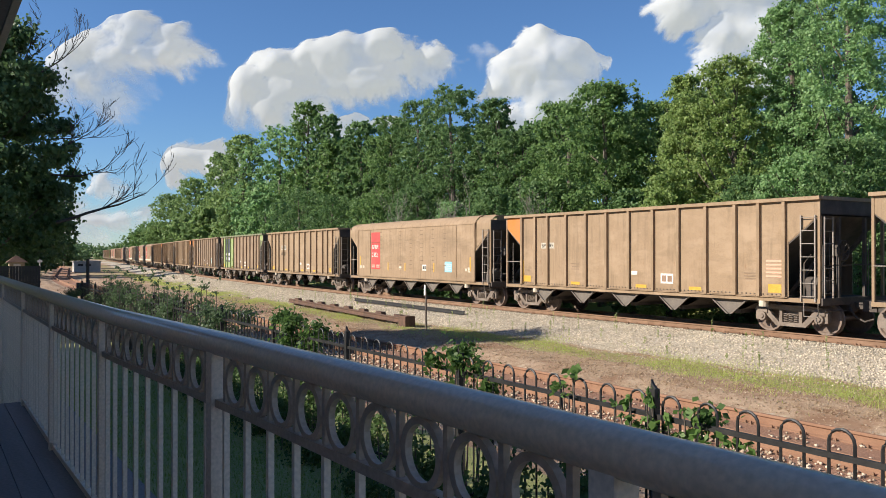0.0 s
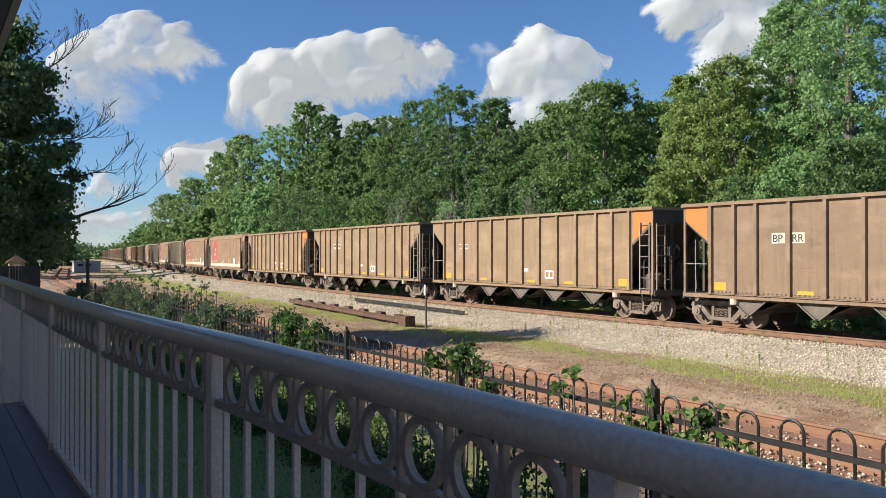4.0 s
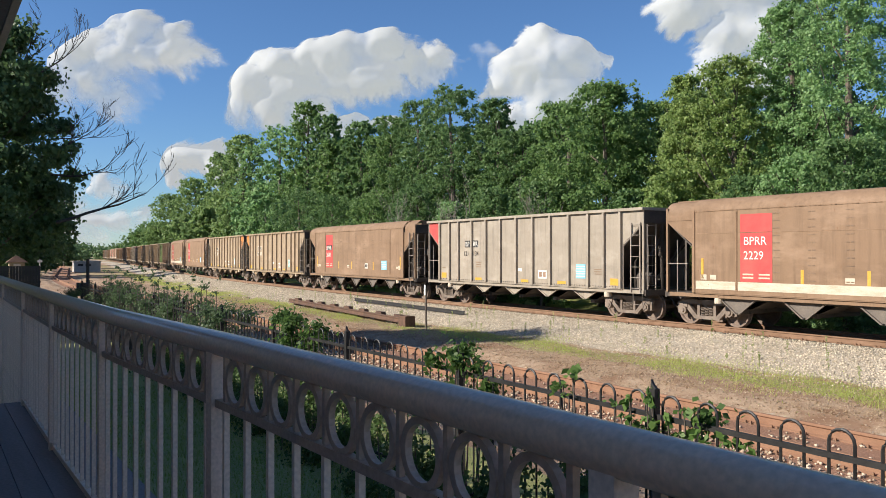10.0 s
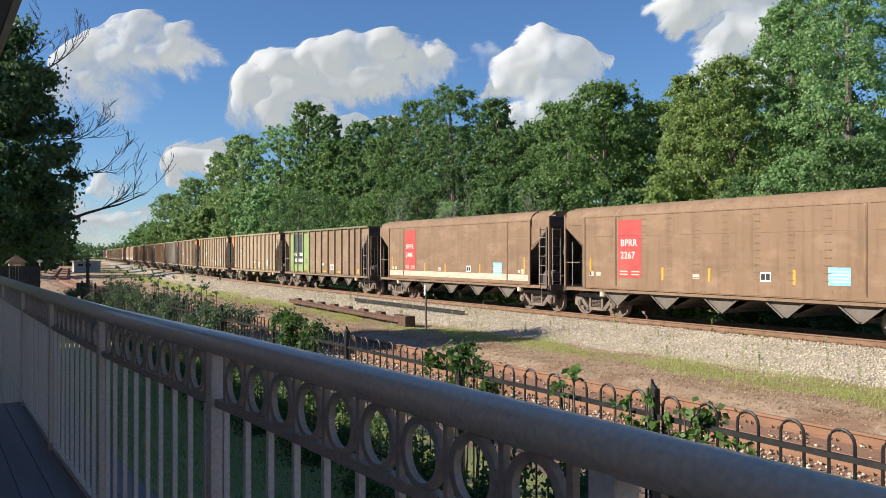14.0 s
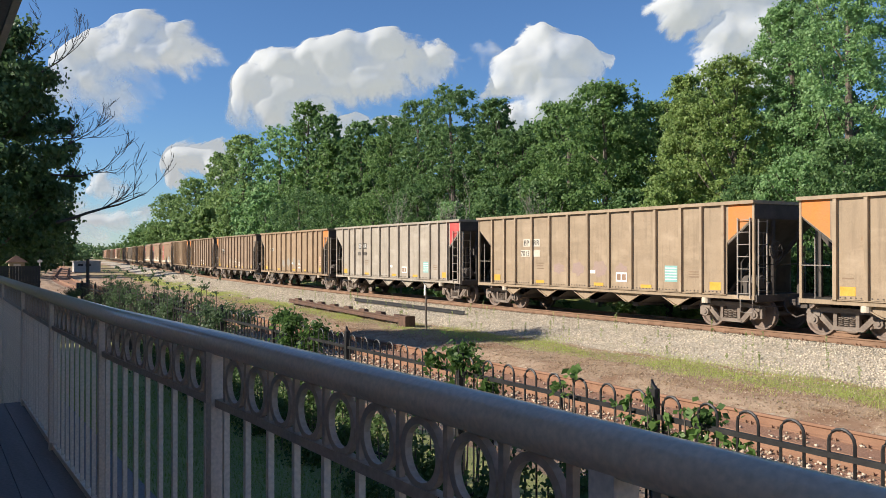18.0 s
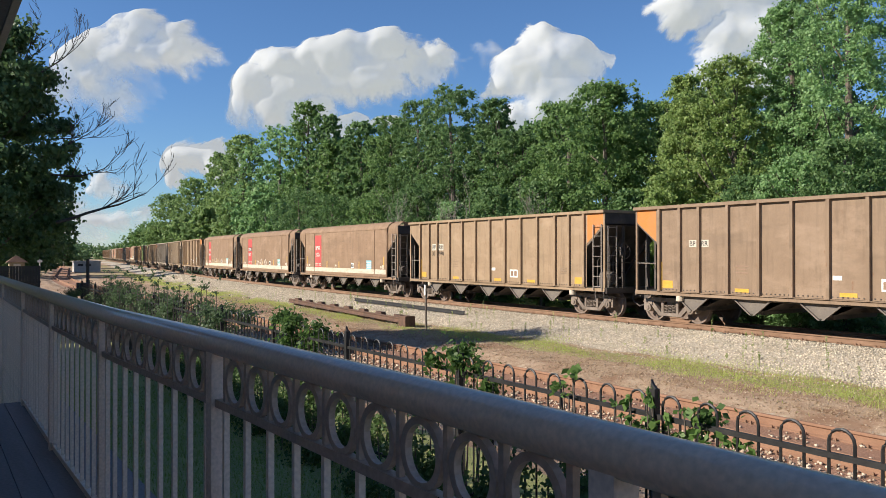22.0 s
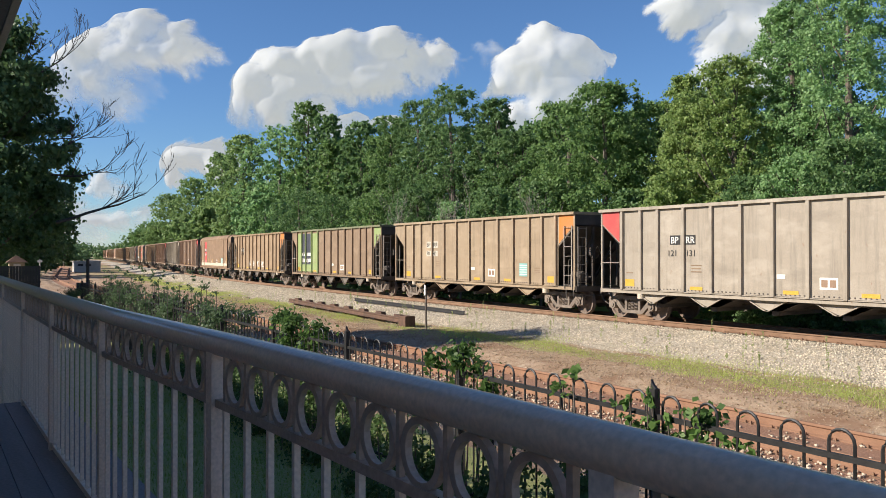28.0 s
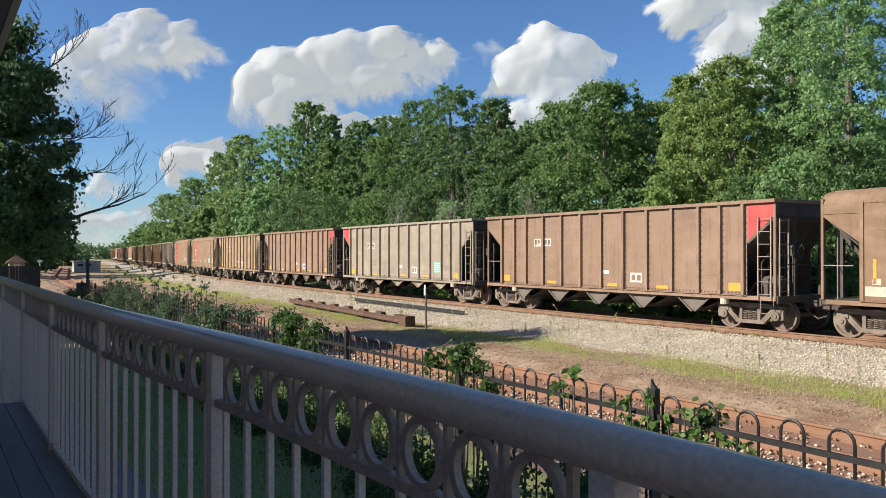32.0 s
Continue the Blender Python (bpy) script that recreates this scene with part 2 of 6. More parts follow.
def ground_material():
    m = bpy.data.materials.new("ground_cover")
    m.use_nodes = True
    N, L = m.node_tree.nodes, m.node_tree.links
    b = N["Principled BSDF"]
    b.inputs["Roughness"].default_value = 0.95
    b.inputs["Specular IOR Level"].default_value = 0.2
    at = N.new("ShaderNodeAttribute")
    at.attribute_name = "cover"
    sep = N.new("ShaderNodeSeparateColor")
    L.new(at.outputs["Color"], sep.inputs[0])
    co = N.new("ShaderNodeTexCoord")

    def grain(scale, detail=5, rough=0.6):
        n = N.new("ShaderNodeTexNoise")
        n.inputs["Scale"].default_value, n.inputs["Detail"].default_value, n.inputs["Roughness"].default_value = scale, detail, rough
        L.new(co.outputs["Object"], n.inputs[0])
        return n.outputs[0]

    def blend(fac, a, c):
        x = N.new("ShaderNodeMix")
        x.data_type = "RGBA"
        L.new(fac, x.inputs[0])
        for sock, v in ((6, a), (7, c)):
            if isinstance(v, tuple):
                x.inputs[sock].default_value = (*v, 1)
            else:
                L.new(v, x.inputs[sock])
        return x.outputs[2]

    def spread(fac, lo, hi):
        r = N.new("ShaderNodeMapRange")
        r.inputs[1].default_value, r.inputs[2].default_value = lo, hi
        L.new(fac, r.inputs[0])
        return r.outputs[0]

    def edge(chan, noisy, wide):
        """The cover's share, its edge broken up by noise."""
        a = N.new("ShaderNodeMath")
        a.operation = "MULTIPLY_ADD"
        L.new(noisy, a.inputs[0])
        a.inputs[1].default_value = wide
        L.new(chan, a.inputs[2])
        return spread(a.outputs[0], 0.5 + 0.5 * wide - 0.06, 0.5 + 0.5 * wide + 0.06)

    coarse, mid, fine = grain(0.7), grain(4.0), grain(38.0, 3)
    earth = blend(spread(mid, 0.38, 0.62), (0.285, 0.18, 0.112), (0.43, 0.31, 0.21))
    earth = blend(spread(fine, 0.45, 0.7), earth, (0.47, 0.37, 0.265))
    earth = blend(spread(coarse, 0.47, 0.66), earth, (0.235, 0.135, 0.082))
    turf = blend(spread(mid, 0.35, 0.65), (0.20, 0.25, 0.06), (0.31, 0.33, 0.10))
    turf = blend(spread(fine, 0.4, 0.7), turf, (0.36, 0.31, 0.17))
    rock = blend(spread(fine, 0.4, 0.6), (0.32, 0.275, 0.215), (0.52, 0.46, 0.375))
    c = blend(edge(sep.outputs[0], mid, 0.9), earth, turf)
    c = blend(edge(sep.outputs[1], mid, 0.35), c, rock)
    c = blend(edge(sep.outputs[2], mid, 0.5), c, blend(spread(fine, 0.4, 0.65), (0.24, 0.125, 0.08), (0.36, 0.22, 0.15)))
    L.new(c, b.inputs["Base Color"])
    bp = N.new("ShaderNodeBump")
    bp.inputs["Strength"].default_value, bp.inputs["Distance"].default_value = 0.7, 0.04
    L.new(fine, bp.inputs["Height"])
    L.new(bp.outputs[0], b.inputs["Normal"])
    return m


def build_ground():
    xs = axis_points(-3200, -110, 24, 2500, 0.5)
    ys = axis_points(-2500, 0, 34, 3200, 0.28)
    X, Y = np.meshgrid(xs, ys)
    Z = land_z(X, Y)
    nx, ny = len(xs), len(ys)
    idx = np.arange(nx * ny).reshape(ny, nx)
    faces = np.stack([idx[:-1, :-1], idx[:-1, 1:], idx[1:, 1:], idx[1:, :-1]], -1).reshape(-1, 4)
    me = raw_mesh("ground", np.stack([X, Y, Z], -1).reshape(-1, 3), faces, ground_material(), True)
    q = Y - main_y(X)
    strip = step(-7.4, -6.2, q) * (1 - step(-5.0, -4.3, q))
    grass = np.maximum(0.56 * strip, 1.0 * (1 - step(5.2, 6.4, Y)))
    grass = np.maximum(grass, step(4, 5, q))
    grass = np.maximum(grass, step(60, 120, -X) * 0.45 * (np.abs(Y - side_y(X)) > 2.2) * (q < -4.6))
    grass = np.maximum(grass, (X > 30) * 0.6)
    stone = step(-5.0, -4.2, q) * (1 - step(3.4, 4.2, q))
    stone = np.maximum(stone, 0.50 * (1 - step(1.3, 3.0, np.abs(Y - side_y(X)))))
    rusty = 0.85 * (1 - step(0.9, 1.9, np.abs(Y - side_y(X))))
    col = np.stack([grass, stone, rusty, 0 * X + 1], -1).reshape(-1, 4).astype(np.float32)
    at = me.attributes.new("cover", "FLOAT_COLOR", "POINT")
    at.data.foreach_set("color", col.ravel())
    thing("ground", "dusty gravel and patchy grass ground beside the tracks", "ground", kind="structure", mesh=me)


build_ground()


def scatter_stones(name, x, y, size, material, label, rng, lift=0.3):
    """Loose broken stones lying on the ground, joined into one mesh."""
    n = len(x)
    z = land_z(x, y)
    octa = np.array([(1, 0, 0), (-1, 0, 0), (0, 1, 0), (0, -1, 0), (0, 0, 1), (0, 0, -1)], float)
    faces = np.array([(0, 2, 4), (2, 1, 4), (1, 3, 4), (3, 0, 4), (2, 0, 5), (1, 2, 5), (3, 1, 5), (0, 3, 5)])
    v = octa[None] * (1 + rng.uniform(-0.4, 0.3, (n, 6, 1))) + rng.uniform(-0.25, 0.25, (n, 6, 3))
    q = rng.normal(size=(n, 4))
    q /= np.linalg.norm(q, axis=1, keepdims=True)
    w, a, b, c = q.T
    R = np.stack([1 - 2 * (b * b + c * c), 2 * (a * b - c * w), 2 * (a * c + b * w), 2 * (a * b + c * w), 1 - 2 * (a * a + c * c), 2 * (b * c - a * w),
                  2 * (a * c - b * w), 2 * (b * c + a * w), 1 - 2 * (a * a + b * b)], -1).reshape(n, 3, 3)
    v = np.einsum("nij,nkj->nki", R, v) * size[:, None, None] * np.array([1, 1, 0.8])
    v += np.stack([x, y, z + size * lift], -1)[:, None]
    f = (faces[None] + 6 * np.arange(n)[:, None, None]).reshape(-1, 3)
    return thing(name, label, "gravel", kind="stuff", mesh=raw_mesh(name, v.reshape(-1, 3), f, material))


def build_ballast():
    rng = np.random.default_rng(3)
    n = 80000
    t = rng.random(n) ** 1.55
    x = -4 - 120 * t
    q = rng.uniform(-4.55, -0.95, n)
    q = np.where(rng.random(n) < 0.12, rng.uniform(-0.7, 1.4, n), q)
    q = np.where(rng.random(n) < 0.03, rng.uniform(-5.2, -4.4, n), q)
    size = rng.uniform(0.017, 0.034, n) * (1 + 0.9 * t)
    scatter_stones("ballast", x, main_y(x) + q, size, STONE, "pale grey crushed stone ballast shoulder of the main track", rng)
    n = 12000
    t = rng.random(n) ** 1.4
    x = -1 - 55 * t
    u = rng.random(n)
    y = side_y(x) + np.where(u < 0.93, rng.uniform(-4.0, -0.85, n), rng.uniform(-0.85, 0.95, n))
    scatter_stones("side_track_ballast", x, y, rng.uniform(0.018, 0.042, n) * (1 + 0.5 * t), DIRT_STONE, "buff broken stones round the rusty side track", rng, 0.5)
    n = 17000
    t = rng.random(n) ** 1.3
    x = -2 - 80 * t
    y = side_y(x) + rng.uniform(0.9, 5.6, n) ** 1.0
    scatter_stones("gravel", x, y, rng.uniform(0.006, 0.024, n) * (1 + 0.6 * t), DIRT_STONE, "small loose gravel strewn over the dirt", rng, 0.5)


build_ballast()

# ---- tracks ----
RAIL_SECTION = [(-0.070, 0), (0.070, 0), (0.070, 0.012), (0.014, 0.030), (0.010, 0.110), (0.036, 0.124), (0.036, 0.150), (0.028, 0.158),
                (-0.028, 0.158), (-0.036, 0.150), (-0.036, 0.124), (-0.010, 0.110), (-0.014, 0.030), (-0.070, 0.012)]


def rail_mesh(name, px, py, th, off, top, s_list, tall):
    g = Geo()
    rings = []
    for s in s_list:
        x, y, t = np.interp(s, _s, px), np.interp(s, _s, py), np.interp(s, _s, th)
        nx, ny = math.sin(t), math.cos(t)
        rings.append([(x + nx * (off + a), y + ny * (off + a), top + (h - 0.158) * tall) for a, h in RAIL_SECTION])
    g.loft(rings)
    return g.mesh(name, RUST if tall < 1.2 else RED_RUST, True)


def build_track(name, px, py, th, top, gauge, label, tie_x, tie_top, seed, tall):
    track = thing(name, label, "railway track", kind="structure")
    s_list = [-20, -12] + list(np.arange(-4, 200, 4.0)) + list(np.arange(200, 620, 20.0))
    for off in (-gauge / 2, gauge / 2):
        part("rail", rail_mesh("rail", px, py, th, off, top, s_list, tall), track, "rusty brown steel rail")
    rng = np.random.default_rng(seed)
    tie = Geo().box(-0.11, -1.3, -0.17, 0.11, 1.3, 0).mesh("tie", TIE)
    plate = Geo()
    for side in (-1, 1):
        plate.box(-0.10, side * gauge / 2 - 0.16, 0, 0.10, side * gauge / 2 + 0.16, 0.016)
        for dx in (-0.055, 0.055):
            for dy in (-0.10, 0.10):
                plate.box(dx - 0.011, side * gauge / 2 + dy - 0.017, 0.016, dx + 0.011, side * gauge / 2 + dy + 0.017, 0.06)
    plates = plate.mesh("tie_plate", RUST)
    for i, s in enumerate(np.arange(-6, tie_x, 0.53)):
        x, y, t = np.interp(s, _s, px), np.interp(s, _s, py), np.interp(s, _s, th)
        m = pose(x + rng.uniform(-0.03, 0.03), y + rng.uniform(-0.06, 0.06), tie_top, 0, 0, -math.degrees(t) + rng.uniform(-1.2, 1.2))
        part("tie", tie, track, m=m)
        if s < 60:
            part("tie_plate", plates, track, m=pose(x, y, tie_top + 0.001, 0, 0, -math.degrees(t)))


build_track("main_track", _px, _py, _th, RAIL_Z, 1.508, "main line track with rusty rails on pale ballast", 140, RAIL_Z - 0.19, 5, 1.12)
build_track("side_track", _qx, _qy, _th2, SIDE_Z, 1.508, "rust-red side track sunk in buff gravel", 130, SIDE_Z - 0.215, 6, 1.3)


# ---- the coal train ----
def car_paint(name, base, other):
    """Dusty old paint: blotches, rain streaks running down, pale scuffs and rust specks, different on every sheet."""
    m = surface(name, base, other, 0.9, 0.82, 0.0, 0.12, 55, (1.6, 1.6, 0.7), amount=1.0, random_tint=0.05)
    N, L = m.node_tree.nodes, m.node_tree.links
    b = N["Principled BSDF"]
    co = N.new("ShaderNodeTexCoord")
    info = N.new("ShaderNodeObjectInfo")
    far_off = N.new("ShaderNodeMath")
    far_off.operation, far_off.inputs[1].default_value = "MULTIPLY", 60.0
    L.new(info.outputs["Random"], far_off.inputs[0])
    shifted = N.new("ShaderNodeVectorMath")
    L.new(co.outputs["Object"], shifted.inputs[0])
    L.new(far_off.outputs[0], shifted.inputs[1])
    colour = b.inputs["Base Color"].links[0].from_socket

    def layer(colour, stretch, scale, lo, hi, most, tone):
        mp = N.new("ShaderNodeMapping")
        mp.inputs["Scale"].default_value = stretch
        L.new(shifted.outputs[0], mp.inputs[0])
        n = N.new("ShaderNodeTexNoise")
        n.inputs["Scale"].default_value, n.inputs["Detail"].default_value, n.inputs["Roughness"].default_value = scale, 5, 0.65
        L.new(mp.outputs[0], n.inputs[0])
        r = N.new("ShaderNodeMapRange")
        r.inputs[1].default_value, r.inputs[2].default_value, r.inputs[4].default_value = lo, hi, most
        L.new(n.outputs[0], r.inputs[0])
        x = N.new("ShaderNodeMix")
        x.data_type = "RGBA"
        L.new(r.outputs[0], x.inputs[0])
        L.new(colour, x.inputs[6])
        x.inputs[7].default_value = (*tone, 1)
        return x.outputs[2]

    dark = tuple(0.52 * c for c in base)
    pale = tuple(min(0.8, 1.25 * c + 0.03) for c in base)
    rust = (base[0] * 0.75, base[1] * 0.55, base[2] * 0.45)
    colour = layer(colour, (1, 1, 0.07), 6.0, 0.50, 0.72, 0.62, dark)
    colour = layer(colour, (0.5, 1, 0.9), 1.6, 0.50, 0.72, 0.6, pale)
    colour = layer(colour, (1, 1, 0.35), 9.0, 0.64, 0.72, 0.75, rust)
    colour = layer(colour, (0.35, 1, 1.4), 0.9, 0.53, 0.70, 0.45, dark)
    L.new(colour, b.inputs["Base Color"])
    return m


TAN = car_paint("tan_coal_dust_paint", (0.305, 0.210, 0.128), (0.258, 0.175, 0.106))
BUFF = car_paint("buff_dusty_paint", (0.335, 0.25, 0.165), (0.29, 0.212, 0.138))
BEIGE = car_paint("pale_beige_paint", (0.345, 0.295, 0.235), (0.30, 0.25, 0.195))
GREYISH = car_paint("grey_beige_paint", (0.32, 0.265, 0.20), (0.27, 0.22, 0.165))
BROWN = car_paint("dark_brown_paint", (0.245, 0.155, 0.103), (0.285, 0.188, 0.128))
UMBER = car_paint("dusty_umber_paint", (0.26, 0.178, 0.115), (0.21, 0.142, 0.092))
ROSE = car_paint("rosy_brown_paint", (0.252, 0.160, 0.097), (0.212, 0.132, 0.079))
GREEN_DUST = car_paint("dusty_green_paint", (0.16, 0.17, 0.095), (0.21, 0.19, 0.12))
FADED_FIELD = surface("dusty_white_field", (0.46, 0.40, 0.31), (0.58, 0.52, 0.43), 5, 0.8)
PAINTS = {"buff": BUFF, "tan": TAN, "beige": BEIGE, "grey": GREYISH, "brown": BROWN, "umber": UMBER, "rose": ROSE}
WORDS = {"buff": "dusty buff", "tan": "tan", "beige": "pale beige", "grey": "grey-beige", "brown": "dark brown", "umber": "dusty umber", "rose": "rosy brown"}
HALF = 6.93          # half the body's length
TOP, SILL = 3.82, 1.06
RIBS = [-5.87, -5.03, -4.28, -3.22, -2.15, -1.10, -0.03, 1.05, 2.12, 3.19, 4.25, 5.05, 5.87]
CACHE = {}


def cached(key, build):
    if key not in CACHE:
        CACHE[key] = build()
    return CACHE[key]


def letters(text, size, material):
    """A line of raised lettering in the x-z plane, facing -y."""
    def build():
        cu = bpy.data.curves.new("letters", "FONT")
        cu.body, cu.size, cu.extrude = text, size, 0.002
        cu.resolution_u = 3
        ob = bpy.data.objects.new("letters", cu)
        scene.collection.objects.link(ob)
        bpy.context.view_layer.update()
        me = bpy.data.meshes.new_from_object(ob.evaluated_get(bpy.context.evaluated_depsgraph_get()))
        bpy.data.objects.remove(ob)
        me.name = "letters"
        me.materials.clear()
        me.materials.append(material)
        me.transform(Matrix.Rotation(radians(90), 4, "X"))
        return me
    return cached(("letters", text, size, material.name), build)


def plate(w, h, material, thick=0.004):
    """A thin painted patch or placard, standing in the x-z plane."""
    return cached(("plate", round(w, 3), round(h, 3), material.name), lambda: Geo().box(-w / 2, -thick, -h / 2, w / 2, 0, h / 2).mesh("plate", material))


def side_sheet(paint):
    def build():
        g = Geo()
        g.prism([(-HALF, TOP - 0.06), (HALF, TOP - 0.06), (HALF, 3.34), (5.98, 2.60), (5.98, SILL), (-5.98, SILL), (-5.98, 2.60), (-HALF, 3.34)], -1.535, -1.515)
        return g.mesh("side_sheet", paint)
    return cached(("side", paint.name), build)


def rib(paint):
    def build():
        g = Geo()
        w, d = 0.062, 0.085
        g.loft([[(-w, -1.535, z), (-w * 0.8, -1.535 - d, z), (w * 0.8, -1.535 - d, z), (w, -1.535, z)] for z in (SILL - 0.02, TOP - 0.09)])
        return g.mesh("rib", paint)
    return cached(("rib", paint.name), build)


def rivets(paint):
    """Two lines of rivet heads beside a rib."""
    def build():
        g = Geo()
        for i in range(13):
            z = SILL + 0.1 + i * 0.2
            for x in (-0.10, 0.10):
                g.box(x - 0.016, -1.55, z - 0.018, x + 0.016, -1.535, z + 0.018)
        return g.mesh("rivets", paint)
    return cached(("rivets", paint.name), build)


def sill_rivets():
    """The dark line of rivet heads along the foot of the side."""
    def build():
        g = Geo()
        for i in range(84):
            x = -5.9 + i * 0.142
            g.box(x - 0.018, -1.548, SILL + 0.035, x + 0.018, -1.535, SILL + 0.07)
        return g.mesh("rivets", HOPPER_DARK)
    return cached("sill_rivets", build)


def top_chord(paint):
    def build():
        g = Geo()
        for s in (-1, 1):
            g.box(-HALF - 0.03, s * 1.58 - 0.055, TOP - 0.10, HALF + 0.03, s * 1.58 + 0.055, TOP)
            g.box(s * HALF - 0.05, -1.525, TOP - 0.10, s * HALF + 0.05, 1.525, TOP - 0.002)
        return g.mesh("top_chord", paint)
    return cached(("chord", paint.name), build)


def side_sill(paint):
    def build():
        g = Geo()
        g.box(-HALF, -1.56, SILL - 0.14, HALF, -1.46, SILL - 0.022)
        g.box(-5.98, -1.60, SILL - 0.030, 5.98, -1.56, SILL - 0.005)
        return g.mesh("side_sill", paint)
    return cached(("sill", paint.name), build)


def end_sheet(paint, dark):
    """The sloping floor and upright head of the hopper at one end (+x)."""
    def build():
        g = Geo()
        g.box(HALF - 0.03, -1.51, 3.28, HALF, 1.51, TOP - 0.1)
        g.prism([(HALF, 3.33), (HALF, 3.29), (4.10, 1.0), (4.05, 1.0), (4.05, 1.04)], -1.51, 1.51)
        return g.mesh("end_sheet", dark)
    return cached(("end", dark.name), build)


def pocket(paint, heavy):
    """One discharge pocket below the sill: a wedge with its frame."""
    def build():
        g = Geo()
        a, b, z0, z1 = (0.66, 0.05, 0.49, 0.915) if heavy else (0.66, 0.04, 0.64, 0.915)
        for y in (-1.40,):
            g.loft([[(-a, y - 0.01, z1), (a, y - 0.01, z1), (b, y - 0.01, z0), (-b, y - 0.01, z0)], [(-a, y + 0.01, z1), (a, y + 0.01, z1), (b, y + 0.01, z0), (-b, y + 0.01, z0)]])
        for s in (-1, 1):
            t = 0.04
            g.loft([[(s * a, y, z1), (s * (a - 1.6 * t), y, z1), (s * (b - 0.8 * t), y, z0 - 0.03), (s * (b + 0.8 * t), y, z0 - 0.03)] for y in (-1.47, -1.412)])
        return g.mesh("pocket", paint)
    return cached(("pocket", paint.name, heavy), build)


def chute():
    """The dark sloping sheets and gate behind a pocket."""
    def build():
        g = Geo()
        for s in (-1, 1):
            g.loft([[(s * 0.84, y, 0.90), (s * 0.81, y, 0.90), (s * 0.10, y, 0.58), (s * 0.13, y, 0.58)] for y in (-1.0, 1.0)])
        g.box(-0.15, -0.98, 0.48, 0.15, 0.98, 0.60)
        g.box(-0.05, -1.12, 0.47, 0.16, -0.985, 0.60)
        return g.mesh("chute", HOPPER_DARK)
    return cached("chute", build)


def ladder_mesh(height, width, rungs):
    def build():
        g = Geo()
        for x in (-width / 2, width / 2):
            g.box(x - 0.018, -0.03, 0, x + 0.018, 0.006, height)
        for i in range(rungs):
            z = 0.14 + i * (height - 0.2) / (rungs - 1)
            g.tube([(-width / 2 + 0.01, -0.045, z), (width / 2 - 0.01, -0.045, z)], 0.011, 6)
        return g.mesh("ladder", LADDER)
    return cached(("ladder", height, width, rungs), build)


LADDER = surface("grimy_ladder_steel", (0.27, 0.23, 0.195), (0.36, 0.31, 0.26), 3, 0.75, 0.1)


def end_frame():
    """Uprights, sill and grab irons at one end (+x)."""
    def build():
        g = Geo()
        for y in (-0.62, 0.62):
            g.box(HALF - 0.09, y - 0.05, SILL, HALF - 0.01, y + 0.05, 3.27)
        for y in (-0.62, 0.62):
            g.loft([[(5.3, y - 0.04, SILL), (5.42, y - 0.04, SILL), (HALF - 0.09, y - 0.04, 2.7), (HALF - 0.09, y - 0.04, 2.86)],
                    [(5.3, y + 0.04, SILL), (5.42, y + 0.04, SILL), (HALF - 0.09, y + 0.04, 2.7), (HALF - 0.09, y + 0.04, 2.86)]])
        g.tube([(HALF + 0.05, -1.45, 1.95), (HALF + 0.05, 1.45, 1.95)], 0.014, 6)
        g.tube([(HALF + 0.05, -1.2, 1.3), (HALF + 0.05, -1.2, 2.9)], 0.014, 6)
        return g.mesh("end_frame", HOPPER_DARK)
    return cached("end_frame", build)


def corner_post(paint):
    """The upright angle iron at a corner of the end (+x, -y)."""
    return cached(("corner_post", paint.name), lambda: Geo().box(HALF - 0.075, -1.545, SILL - 0.02, HALF - 0.002, -1.465, TOP - 0.102).mesh("corner_post", paint))


def end_platform():
    def build():
        g = Geo()
        g.box(5.98, -1.50, SILL - 0.16, HALF, 1.50, SILL - 0.02)
        g.box(HALF, -1.52, SILL - 0.20, HALF + 0.06, 1.52, SILL)
        g.box(HALF - 0.4, -0.28, 0.72, HALF + 0.1, 0.28, 0.90)
        return g.mesh("end_platform", HOPPER_DARK)
    return cached("end_platform", build)


def coupler():
    def build():
        g = Geo()
        g.box(HALF, -0.09, 0.74, HALF + 0.42, 0.09, 0.92)
        g.box(HALF + 0.36, -0.16, 0.68, HALF + 0.74, 0.13, 0.98)
        g.tube([(HALF + 0.1, -0.35, 0.78), (HALF + 0.3, -0.42, 0.55), (HALF + 0.55, -0.4, 0.42), (HALF + 0.74, -0.3, 0.5)], 0.028, 6)
        g.tube([(HALF + 0.06, -1.4, 0.72), (HALF + 0.10, -0.3, 0.70)], 0.015, 5)
        return g.mesh("coupler", HOPPER_DARK)
    return cached("coupler", build)


def centre_sill():
    def build():
        g = Geo()
        g.box(-HALF, -0.16, 0.66, HALF, 0.16, 0.94)
        g.box(-4.9, -1.35, 0.86, 4.9, 1.35, 0.905)
        return g.mesh("centre_sill", HOPPER_DARK)
    return cached("centre_sill", build)


def brake_gear():
    """Air reservoir, cylinder and pipes, seen at the end of the car."""
    def build():
        g = Geo()
        g.tube([(6.15, -0.9, 1.42), (6.75, -0.9, 1.42)], 0.2, 12)
        g.tube([(6.2, -0.35, 1.28), (6.6, -0.35, 1.28)], 0.13, 10)
        g.box(6.35, -1.28, 1.06, 6.62, -1.08, 1.40)
        g.tube([(6.3, -1.3, 1.1), (6.3, -1.3, 2.0), (6.45, -1.2, 2.25)], 0.022, 6)
        g.tube([(6.72, -1.1, 1.1), (6.72, -1.1, 2.5)], 0.016, 6)
        return g.mesh("brake_gear", HOPPER_DARK)
    return cached("brake_gear", build)


